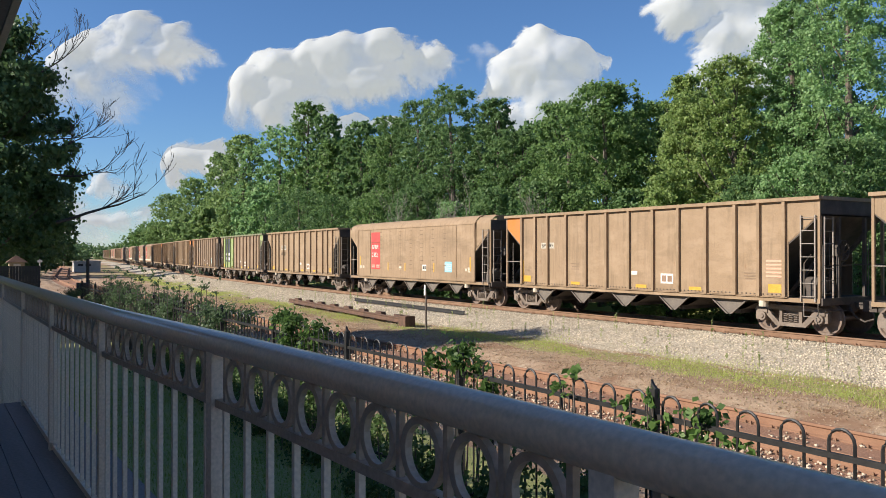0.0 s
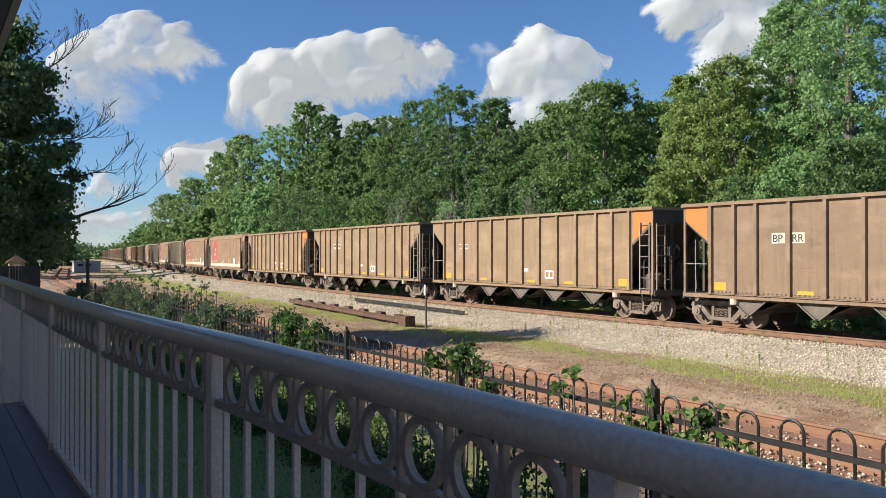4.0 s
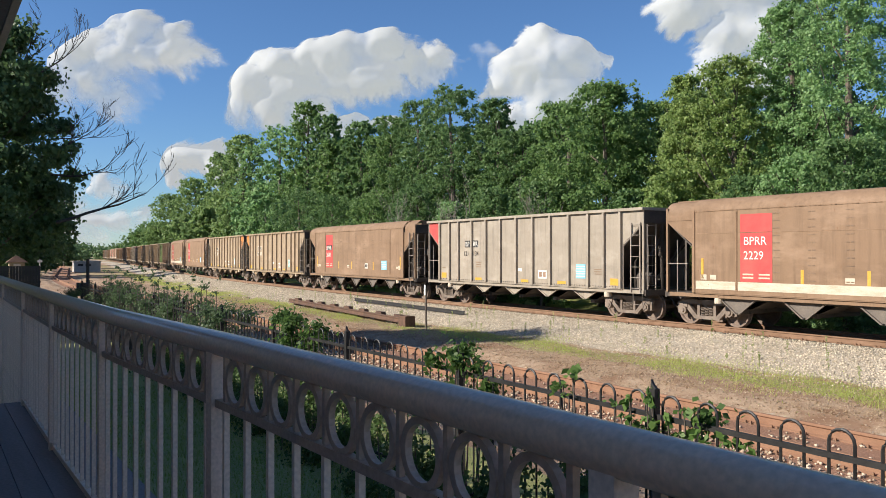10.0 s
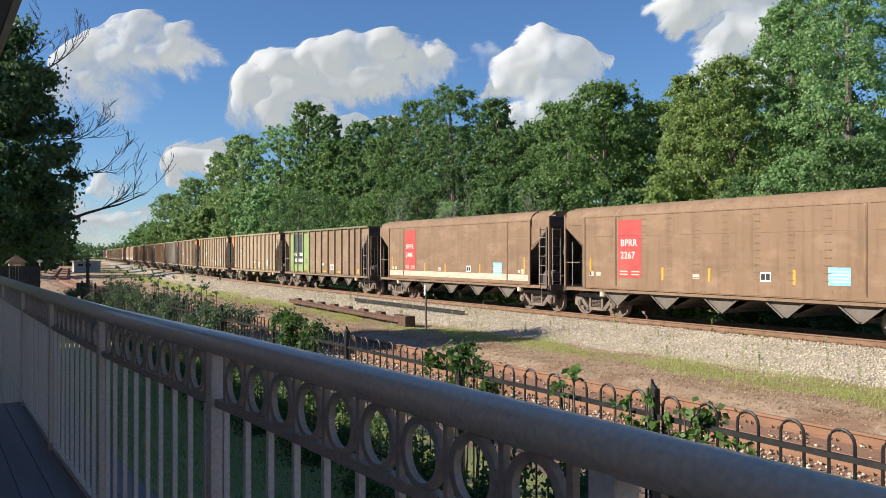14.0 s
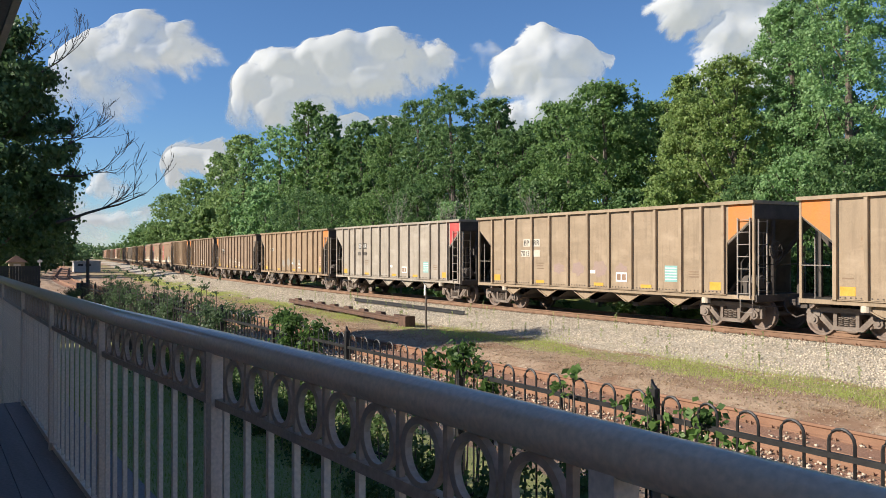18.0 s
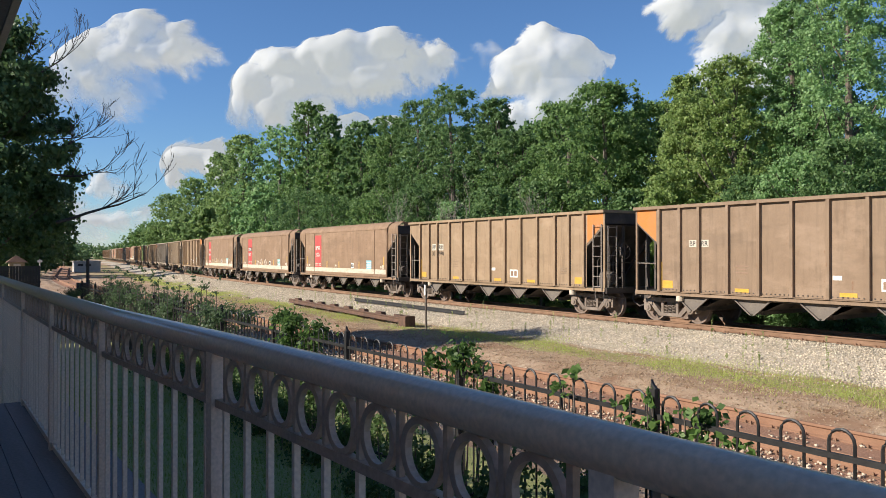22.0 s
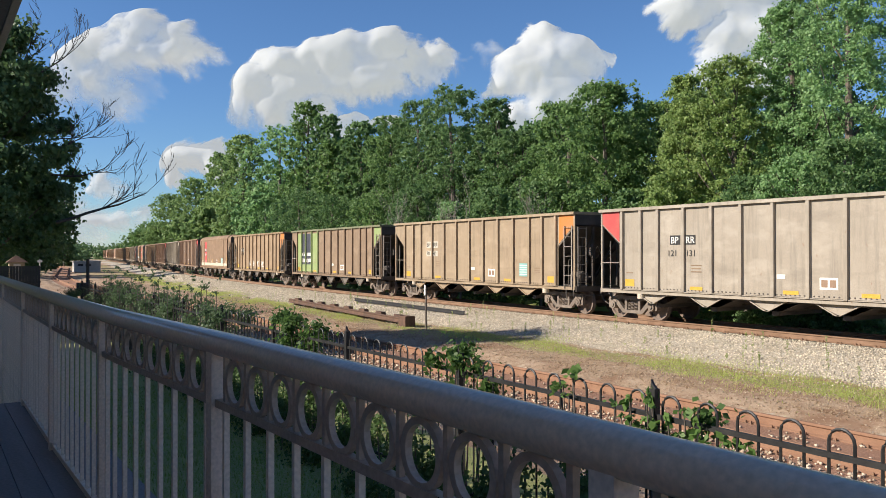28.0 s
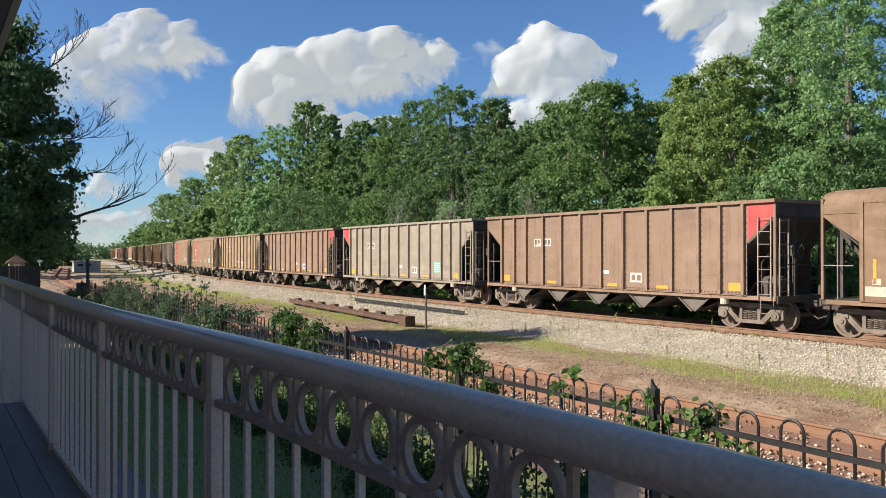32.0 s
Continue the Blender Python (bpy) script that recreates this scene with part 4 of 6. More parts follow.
# where the left end of each car stands at the start, metres along the track
ENDS = [26.6, 41.987, 57.693, 72.969, 88.292, 103.585, 118.877, 134.17, 149.661, 164.917, 180.112, 195.487, 210.546, 226.131, 241.266, 256.233, 271.504, 286.694, 302.209, 317.363,
        332.789, 348.254, 363.747, 378.997, 394.471, 409.874, 425.362, 440.955, 456.378, 471.825, 487.084, 502.528, 517.972, 533.355, 549.021, 564.776, 580.368, 595.861, 610.987]
ENDS = [ENDS[0] - 15.45] + ENDS
while len(ENDS) < 56:
    ENDS.append(ENDS[-1] + 15.4)
SPEED, SLOWING = 17.767, 0.000035
WHEELS = ([], [])
R, P = ribbed_car, plain_car
MAKE_UP = [
    (R, "tan", dict(marks="BPRR", boxed="white", flag=True, post=True)),
    (R, "tan", dict(left="orange", marks="BPRR", boxed="white", flag=True, post=True)),
    (P, "tan", dict(number="2362", sill=False)),
    (R, "tan", dict(marks="BPRR", boxed="white", number="80117", riveted=True)),
    (R, "umber", dict(green=True, marks="BPRR", number="95325", right="green")),
    (R, "umber", dict(left="orange", marks="BPRR", boxed="white", placard="teal")),
    (R, "tan", dict(right="orange", marks="BPRR", boxed="white", post=True)),
    (R, "tan", dict(marks="BPRR", boxed="white")),
    (R, "tan", dict(right="orange", marks="BPRR", boxed="white", flag=True, post=True)),
    (P, "rose", dict(number="2258")),
    (P, "rose", dict(number="2648", boxed=True, scrawl="white")),
    (R, "grey", dict(right="red", marks="BPRR", boxed="black", number="121139", placard="teal")),
    (P, "rose", dict(number="2229")),
    (R, "beige", dict(left="red", marks="BPRR", boxed="black", number="121134", placard="blue")),
    (P, "rose", dict(number="2643", boxed=True, sill=False)),
    (R, "buff", dict(left="orange", marks="BPRR", boxed="white", number="7041", placard="teal")),
    (R, "buff", dict(right="orange", marks="BPRR", boxed="white", number="7089", placard="teal")),
    (P, "rose", dict(number="2267", sill=False)),
    (P, "rose", dict(number="2406")),
    (R, "umber", dict(green=True, marks="BPRR", number="95311")),
    (R, "buff", dict(left="orange", marks="BPRR", boxed="white", number="7028", placard="teal")),
    (R, "buff", dict(left="orange", marks="BPRR", boxed="white", number="7046", placard="teal")),
    (R, "buff", dict(right="orange", marks="BPRR", boxed="white", number="7013", placard="teal", scrawl="purple")),
    (R, "beige", dict(right="red", marks="BPRR", boxed="black", number="121034", placard="teal")),
    (R, "tan", dict(right="orange", marks="BPRR", boxed="white", flag=True, post=True, scrawl="blue")),
    (R, "umber", dict(left="orange", marks="BPRR", boxed="black", number="30990", post=True, scrawl="cream")),
    (R, "umber", dict(left="orange", marks="BPRR", boxed="white", post=True)),
    (R, "tan", dict(right="orange", marks="BPRR", boxed="white", number="30970", post=True)),
    (P, "rose", dict(number="2435", scrawl="")),
    (P, "rose", dict(number="2332", boxed=True, scrawl="white", placard="teal")),
    (P, "rose", dict(number="2044", scrawl="cream", placard="teal")),
    (R, "tan", dict(right="orange", placard="teal")),
    (R, "buff", dict(left="orange", marks="BPRR", boxed="white", number="7052", placard="teal")),
    (R, "beige", dict(left="red", marks="BPRR", boxed="black", number="121131", placard="teal")),
    (R, "buff", dict(right="orange", marks="BPRR", boxed="white", number="7040", placard="teal")),
    (R, "umber", dict(green=True, right="green", marks="BPRR", number="95390")),
    (R, "tan", dict(right="orange", marks="BPRR", boxed="black", number="30842", post=True, scrawl="initials")),
    (P, "rose", dict(number="2625", boxed=True, placard="teal")),
    (R, "brown", dict(right="red", marks="BPRR", boxed="white", riveted=True)),
    (R, "grey", dict(left="red", marks="BPRR", boxed="white", placard="teal")),
    (R, "brown", dict(right="red")),
    (R, "tan", dict(marks="BPRR", boxed="white")),
    (P, "rose", dict(number="2410", placard="teal", sill=False)),
    (P, "rose", dict(number="2377", sill=False)),
    (R, "grey", dict(placard="teal")),
    (R, "tan", {}), (R, "tan", {}),
]
REST = [(R, "tan", {}), (P, "rose", {}), (R, "umber", {}), (R, "tan", dict(left="orange"))]


def build_train():
    cars = []
    for i, end in enumerate(ENDS):
        fn, paint_name, more = MAKE_UP[i] if i < len(MAKE_UP) else REST[i % 4]
        car = fn(paint_name, WHEELS, far=i >= len(MAKE_UP) - 2, **more)
        longer = 1.014
        car.scale = (longer, 1, 1)
        cars.append((car, end - HALF * longer + (0.10 if fn is ribbed_car else 0.017)))
    return cars


CARS = build_train()


# ---- trees ----
LEAVES = [
    foliage("maple_leaves", (0.095, 0.185, 0.055), (0.25, 0.365, 0.125)),
    foliage("dark_green_leaves", (0.085, 0.168, 0.06), (0.22, 0.33, 0.125)),
    foliage("yellow_green_leaves", (0.145, 0.245, 0.06), (0.38, 0.46, 0.165)),
    foliage("light_green_leaves", (0.16, 0.30, 0.11), (0.36, 0.51, 0.22)),
    foliage("pale_far_leaves", (0.15, 0.25, 0.085), (0.34, 0.44, 0.17)),
]
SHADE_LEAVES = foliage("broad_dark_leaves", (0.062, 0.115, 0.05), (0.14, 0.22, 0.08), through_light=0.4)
VINE = foliage("vine_leaves", (0.05, 0.105, 0.028), (0.125, 0.21, 0.052))


def leaf_mesh(name, centre, radius, count, size, material, rng, droop=0.2, flat=0.62, shell=0.5):
    """Many small pointed leaves, gathered in clumps. centre: (n, 3), radius, count: (n,)."""
    c = np.repeat(centre, count, 0)
    r = np.repeat(radius, count)
    n = len(c)
    d = rng.normal(size=(n, 3))
    d /= np.linalg.norm(d, axis=1, keepdims=True)
    far = r * (shell + (1 - shell) * rng.random(n)) * (0.65 + 1.2 * rng.random(n) ** 2.6)
    p = c + d * far[:, None] * np.array([1, 1, flat])
    nrm = d * 0.6 + rng.normal(size=(n, 3)) * 0.55 + np.array([0, 0, 0.35])
    nrm /= np.linalg.norm(nrm, axis=1, keepdims=True)
    a = np.cross(nrm, rng.normal(size=(n, 3)))
    a /= np.linalg.norm(a, axis=1, keepdims=True)
    a[:, 2] -= droop
    b = np.cross(nrm, a)
    ln = size * rng.uniform(0.6, 1.35, n)[:, None]
    w = ln * rng.uniform(0.28, 0.45, n)[:, None]
    v = np.stack([p - a * ln * 0.5, p + b * w - a * ln * 0.05, p + a * ln * 0.5 - nrm * ln * 0.12, p - b * w - a * ln * 0.05], 1).reshape(-1, 3)
    f = np.arange(4 * n).reshape(n, 4)
    return raw_mesh(name, v, f, material)


def limbs(g, base, tips, r0, rng, trunk_top):
    """A bent trunk and a limb to each tip."""
    base, top = Vector(base), Vector(trunk_top)
    mid = base.lerp(top, 0.5) + Vector((rng.uniform(-0.3, 0.3), rng.uniform(-0.3, 0.3), 0))
    line = [base, base.lerp(mid, 0.5), mid, mid.lerp(top, 0.55), top]
    g.tube(line, r0, 7, r0 * 0.25)
    for t in tips:
        t = Vector(t)
        u = min(0.92, max(0.15, (t.z - base.z) / max(0.1, top.z - base.z) - 0.22))
        s = base.lerp(mid, u * 2) if u < 0.5 else mid.lerp(top, u * 2 - 1)
        k = s.lerp(t, 0.5) + Vector((0, 0, -0.12 * (t - s).length))
        g.tube([s, k, t], r0 * 0.32 * (1 - 0.6 * u), 5, 0.012)


def tree(x, y, height, radius, tone, seed, leaves=8000, low=0.22, leaf=0.26, name="tree", label="", material=None, spread=1.0, clumps=460):
    rng = np.random.default_rng(seed)
    z0 = float(land_z(np.array(x), np.array(y)))
    # the envelope: widest a little below the middle, uneven all round
    zz = rng.random(clumps) ** 0.9
    ang = rng.random(clumps) * 2 * math.pi
    wide = np.sin(np.pi * (0.14 + 0.82 * zz) ** 0.85) ** 0.45
    out = radius * spread * wide * rng.uniform(0.25, 0.95, clumps) * (1 + 0.18 * np.sin(3 * ang + seed))
    cz = z0 + height * (low + (1 - low) * zz * 0.95)
    c = np.stack([x + out * np.cos(ang), y + out * np.sin(ang), cz], -1)
    rad = radius * rng.uniform(0.07, 0.22, clumps) * (1.05 - 0.35 * zz) * (1.0 if clumps > 100 else 1.6)
    rad = np.clip(rad, 0.28, 2.3)
    cz_top = cz + rad * 0.75
    c[:, 2] -= np.maximum(0, cz_top - (z0 + height))
    share = rad ** 2 / np.sum(rad ** 2)
    count = np.maximum(20, (leaves * share)).astype(int)
    tree_ob = thing(name, label or ("tall tree with a thick %s crown behind the tracks" % ("deep green", "dark green", "yellow-green", "bright green", "pale green")[tone]), "tree", "trees behind the tracks" if not label else "", m=pose(0, 0, 0))
    g = Geo()
    pick = rng.permutation(clumps)[:16]
    limbs(g, (x, y, z0 - 0.1), c[pick], 0.10 + 0.012 * height, rng, (x + rng.uniform(-0.4, 0.4), y, z0 + height * 0.86))
    part("trunk", g.mesh("trunk", BARK, True), tree_ob)
    part("crown", leaf_mesh("crown", c, rad, count, leaf, material or LEAVES[tone], rng, shell=0.15, flat=0.72), tree_ob)
    return tree_ob


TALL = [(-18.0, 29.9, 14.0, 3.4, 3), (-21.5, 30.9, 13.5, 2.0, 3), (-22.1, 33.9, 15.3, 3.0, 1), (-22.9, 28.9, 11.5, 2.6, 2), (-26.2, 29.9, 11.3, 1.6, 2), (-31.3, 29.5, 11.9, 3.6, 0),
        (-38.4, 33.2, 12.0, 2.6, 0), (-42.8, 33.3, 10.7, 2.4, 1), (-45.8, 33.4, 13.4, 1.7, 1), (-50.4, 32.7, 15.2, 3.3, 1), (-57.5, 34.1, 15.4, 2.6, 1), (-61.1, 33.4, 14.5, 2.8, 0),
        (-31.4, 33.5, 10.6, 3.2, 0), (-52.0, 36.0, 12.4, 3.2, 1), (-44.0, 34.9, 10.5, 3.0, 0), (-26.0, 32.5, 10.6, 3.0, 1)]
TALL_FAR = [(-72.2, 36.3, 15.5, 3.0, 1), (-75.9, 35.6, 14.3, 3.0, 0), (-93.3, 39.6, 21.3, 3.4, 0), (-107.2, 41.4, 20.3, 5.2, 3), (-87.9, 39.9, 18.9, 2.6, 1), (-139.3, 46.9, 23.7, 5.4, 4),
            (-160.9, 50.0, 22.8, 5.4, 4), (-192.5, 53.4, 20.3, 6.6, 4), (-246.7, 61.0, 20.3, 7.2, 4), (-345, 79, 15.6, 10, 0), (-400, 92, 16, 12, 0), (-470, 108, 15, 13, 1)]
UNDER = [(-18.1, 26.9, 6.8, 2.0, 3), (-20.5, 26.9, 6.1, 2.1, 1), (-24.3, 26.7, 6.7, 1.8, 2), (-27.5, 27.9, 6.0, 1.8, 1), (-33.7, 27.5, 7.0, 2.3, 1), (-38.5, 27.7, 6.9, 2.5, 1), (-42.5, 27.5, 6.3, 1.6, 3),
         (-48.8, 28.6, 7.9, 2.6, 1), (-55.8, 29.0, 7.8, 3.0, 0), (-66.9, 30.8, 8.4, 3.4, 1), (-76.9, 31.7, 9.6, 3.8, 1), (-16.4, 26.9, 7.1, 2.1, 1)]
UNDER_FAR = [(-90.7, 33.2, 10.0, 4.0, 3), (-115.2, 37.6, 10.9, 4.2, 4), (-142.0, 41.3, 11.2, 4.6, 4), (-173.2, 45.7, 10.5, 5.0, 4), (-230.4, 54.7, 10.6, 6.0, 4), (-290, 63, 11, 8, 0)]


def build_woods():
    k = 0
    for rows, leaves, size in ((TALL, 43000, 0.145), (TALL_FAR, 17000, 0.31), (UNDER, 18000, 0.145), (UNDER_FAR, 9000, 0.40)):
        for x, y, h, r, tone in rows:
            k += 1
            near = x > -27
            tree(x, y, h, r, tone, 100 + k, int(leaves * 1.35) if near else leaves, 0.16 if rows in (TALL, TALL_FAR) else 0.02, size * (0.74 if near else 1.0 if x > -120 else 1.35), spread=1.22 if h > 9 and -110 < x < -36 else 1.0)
    # the wood goes on behind the front rows
    rng = np.random.default_rng(8)
    for i in range(22):
        t = i / 21
        x = -8 - 190 * t ** 1.4
        y = float(main_y(x)) + 17 + rng.uniform(0, 5)
        d = math.hypot(x, y)
        tree(x, y, min(0.155 * d + 3.2 + rng.uniform(-1, 0.5), 16), 4.2 + 0.02 * d, int(rng.integers(0, 2)), 300 + i, 8000 if t < 0.4 else 5000, 0.03, 0.6 if t < 0.5 else 0.8, clumps=50)


build_woods()


def hill(name, dist, width, height, az0, material, label, seed):
    """A far wooded ridge."""
    rng = np.random.default_rng(seed)
    n = 60
    g = Geo()
    front, top, back = [], [], []
    for i in range(n):
        a = radians(az0 + width * (i / (n - 1) - 0.5))
        x, y = dist * math.cos(a), dist * math.sin(a)
        h = height * (0.6 + 0.3 * math.sin(i * 0.21 + seed) + 0.12 * math.sin(i * 0.9) + 0.06 * rng.random())
        front.append((x, y, -2))
        top.append((x * 1.03, y * 1.03, h))
        back.append((x * 1.1, y * 1.1, -2))
    g.loft([front, top, back], closed=False)
    thing(name, label, "hill", kind="structure", mesh=g.mesh(name, material, True))


FAR_WOOD = surface("far_woods", (0.045, 0.075, 0.045), (0.065, 0.095, 0.06), 0.05, 0.95, 0, 0, 0.4)
hill("backdrop", 1900, 120, 26, 160, FAR_WOOD, "low blue-green wooded ridge on the horizon", 2)


def far_clumps():
    """Rows of small far trees where the tracks lead away."""
    rng = np.random.default_rng(17)
    n = 210
    a = np.radians(rng.uniform(164, 178, n))
    d = rng.uniform(330, 640, n)
    c = np.stack([d * np.cos(a), d * np.sin(a), rng.uniform(0.5, 7.0, n)], -1)
    keep = np.abs(c[:, 1] - main_y(c[:, 0])) > 14
    c = c[keep]
    thing("far_trees", "distant dark green trees along the line", "trees", kind="stuff", mesh=leaf_mesh("far_trees", c, np.full(len(c), 5.0), np.full(len(c), 160), 1.5, SHADE_LEAVES, rng))


far_clumps()


# ---- the shaded tree at the end of the porch ----
def twig_walk(g, start, way, length, r, rng, depth=0):
    """A bare bough that forks into twigs."""
    p, d = Vector(start), Vector(way).normalized()
    n = 6
    pts = [p.copy()]
    for i in range(n):
        d = (d + Vector((rng.uniform(-0.18, 0.18), rng.uniform(-0.18, 0.18), rng.uniform(-0.10, 0.20)))).normalized()
        p = p + d * length / n
        pts.append(p.copy())
        if depth < 3 and i >= 1 and rng.random() < (0.95 if depth < 2 else 0.6):
            side = Vector((rng.uniform(-1, 1), rng.uniform(-1, 1), rng.uniform(-0.25, 1.0)))
            twig_walk(g, p, d * 0.75 + side * 0.62, length * rng.uniform(0.34, 0.58), r * (1 - i / n) * 0.55 + 0.003, rng, depth + 1)
    g.tube(pts, r, 5, max(0.006, r * 0.25))


def build_shade_tree():
    rng = np.random.default_rng(21)
    x0, y0 = -29.2, 1.12
    z0 = float(land_z(np.array(x0), np.array(y0)))
    ob = thing("tree", "broad-leaved tree in dark shade with bare dead boughs", "tree")
    g = Geo()
    c = []
    for k in range(230):
        z = rng.uniform(3.1, 9.9)
        w = 3.3 * math.sin(math.pi * min(1, max(0.0, (z + 1.3) / 12.4))) ** 0.6
        a, q = rng.random() * 2 * math.pi, rng.uniform(0.2, 1.0)
        c.append((x0 + w * q * math.cos(a), y0 + w * q * math.sin(a), z))
    c = np.array(c)
    limbs(g, (x0, y0, z0 - 0.1), c[:26], 0.34, rng, (x0 - 0.2, y0, 8.9))
    part("trunk", g.mesh("trunk", BARK, True), ob)
    rad = rng.uniform(0.28, 0.80, len(c))
    part("crown", leaf_mesh("crown", c, rad, np.full(len(c), 460), 0.135, SHADE_LEAVES, rng, 0.3, shell=0.2), ob)
    r = random.Random(4)
    right = Vector((0.535, 0.845, 0))
    for start, way, length, thick in (((-24.1, 3.0, 3.7), right * 1.0 + Vector((0, 0, 0.20)), 2.5, 0.05), ((-24.3, 2.8, 5.0), right + Vector((0, 0, 0.02)), 1.9, 0.034), ((-24.5, 2.5, 7.6), right + Vector((0, 0, 0.45)), 1.5, 0.03),
                                      ((-25.0, 1.9, 7.4), right * 0.5 + Vector((0, 0, 1.0)), 1.5, 0.028), ((-24.8, 2.5, 6.0), right + Vector((0, 0, -0.25)), 1.5, 0.026), ((-24.6, 2.7, 5.5), right + Vector((0, 0, 0.3)), 1.6, 0.026)):
        b = Geo()
        twig_walk(b, Vector(start) * 1.14 - Vector((0, 0, 0.40)), way, length * 1.14, thick * 1.14, r)
        part("dead_bough", b.mesh("dead_bough", DARK_BARK), ob, "bare grey dead bough")
    # the first two stand out of view, added only to cast shade toward the lawn
    for j, (x, y, h, rr, lf) in enumerate(((-22, -14.5, 10.5, 3.6, 9000), (-31, -13.5, 12.0, 4.0, 9000), (-46, -2.5, 9.5, 4.0, 9000), (-112, 6.0, 14.0, 4.6, 9000), (-34, -3.2, 8.5, 3.6, 7000), (-120, 10.2, 13.0, 4.0, 9000), (-142, 11.8, 16.0, 4.4, 9000), (-158, 15.0, 17.5, 4.4, 12000), (-176, 18.6, 18.5, 4.6, 14000), (-214, 24.6, 22.0, 5.0, 14000), (-219, 29.0, 21.0, 3.4, 12000))):
        tree(x, y, h, rr, 1, 500 + j, lf, 0.0, 0.3 if x > -100 else 0.5, label="dense dark green tree beyond the porch", material=SHADE_LEAVES)


build_shade_tree()


def bare_tree(x, y, height, seed):
    """A small dead tree with pale bare branches."""
    r = random.Random(seed)
    z = float(land_z(np.array(x), np.array(y)))
    ob = thing("dead_tree", "small dead tree with pale bare branches among the leaves", "tree")
    g = Geo()
    g.tube([(x, y, z - 0.1), (x + 0.1, y, z + height * 0.35), (x, y - 0.2, z + height * 0.6)], 0.07, 6, 0.04)
    part("trunk", g.mesh("trunk", PALE_BARK), ob)
    for i in range(7):
        b = Geo()
        twig_walk(b, (x + 0.05, y - 0.1, z + height * (0.3 + 0.05 * i)), (r.uniform(-1, 1), r.uniform(-0.6, 0.2), r.uniform(0.5, 1.3)), height * r.uniform(0.3, 0.5), 0.03, r, 1)
        part("bough", b.mesh("bough", PALE_BARK), ob)


bare_tree(-38.6, 25.6, 6.2, 3)
bare_tree(-31.2, 25.4, 5.4, 5)
bare_tree(-46.5, 26.2, 6.4, 7)


# ---- the porch: railing, deck, roof edge, wall ----
RAIL_H = 2.85 - 0.278     # middle of the top rail


def along(line, d):
    """A point d metres along a line of points, and its heading."""
    for a, b in zip(line, line[1:]):
        n = (b - a).length
        if d <= n or b is line[-1]:
            return a + (b - a) * (d / n), math.degrees(math.atan2(b.y - a.y, b.x - a.x))
        d -= n


def build_railing(rail_line, bays, n_pts, last_post):
    line = [Vector(p) for p in rail_line]
    total = sum((b - a).length for a, b in zip(line, line[1:]))
    ob = thing("porch_railing", "brown painted steel porch railing with rings under the rail", "railing")
    pts = []
    for i in range(n_pts):
        p, _ = along(line, total * i / (n_pts - 1))
        pts.append(p)
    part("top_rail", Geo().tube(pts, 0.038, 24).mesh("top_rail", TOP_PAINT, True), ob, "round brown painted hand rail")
    drop = 0.185
    past = 10.45    # past the end of the deck the railing runs on over the steps, and reaches lower
    side = Vector((-(line[-1] - line[0]).y, (line[-1] - line[0]).x, 0)).normalized()
    for off, size in ((-drop, 0.012), (-0.93, 0.016)):
        g = Geo()
        rings = []
        for i, p in enumerate(pts):
            low = off < -0.5 and total * i / (n_pts - 1) > past
            q = p + Vector((0, 0, off - (0.72 if low else 0)))
            rings.append([(q.x + a * side.x, q.y + a * side.y, q.z + b) for a, b in ((-0.014, -size), (0.014, -size), (0.014, size), (-0.014, size))])
        part("cross_rail", g.loft(rings).mesh("cross_rail", RING_SHADE_PAINT if off > -0.5 else RAIL_PAINT), ob)
    post = Geo()
    post.loft([[(0.025 * a, 0.025 * b, z) for a, b in ((-1, -1), (1, -1), (1, 1), (-1, 1))] for z in (-1.02, -0.02)])
    post.box(-0.05, -0.05, -1.02, 0.05, 0.05, -1.005)
    post = post.mesh("post", RAIL_PAINT)
    long_post = Geo().box(-0.025, -0.025, -2.05, 0.025, 0.025, -0.02).mesh("post", RAIL_PAINT)
    long_bal = Geo().box(-0.0085, -0.0085, -1.66, 0.0085, 0.0085, -drop + 0.01).mesh("baluster", RAIL_PAINT)
    bal = Geo().box(-0.0085, -0.0085, -0.935, 0.0085, 0.0085, -drop + 0.01).mesh("baluster", RAIL_PAINT)
    stub = Geo().box(-0.0072, -0.0072, -drop, 0.0072, 0.0072, -0.03).mesh("stub", RING_SHADE_PAINT)
    n = 22
    ring = Geo()
    rr = 0.064
    rings = []
    for k in range(n + 1):
        u = 2 * math.pi * k / n
        c, s = math.cos(u), math.sin(u)
        rings.append([((rr + 0.009 * a) * c, 0.008 * b, -0.108 + (rr + 0.0075 * a) * s) for a, b in ((-1, -1), (1, -1), (1, 1), (-1, 1))])
    ring = ring.loft(rings, caps=False).mesh("ring", RING_SHADE_PAINT)
    gap = 0.165
    for a, b in zip(bays, bays[1:]):
        p, h = along(line, a)
        part("post", long_post if a > past else post, ob, m=pose(*p, 0, 0, h))
        cells = max(2, round((b - a) / gap))
        for i in range(cells):
            d = a + (b - a) * (i + 0.5) / cells
            p, h = along(line, d)
            part("baluster", long_bal if d > past else bal, ob, m=pose(*p, 0, 0, h))
            part("stub", stub, ob, m=pose(*p, 0, 0, h))
            if i:
                p, h = along(line, a + (b - a) * i / cells)
                part("ring", ring, ob, "brown iron ring darkened as if shaded", m=pose(*p, 0, 0, h))
    if last_post:
        p, h = along(line, bays[-1])
        part("post", post, ob, m=pose(*p, 0, 0, h))


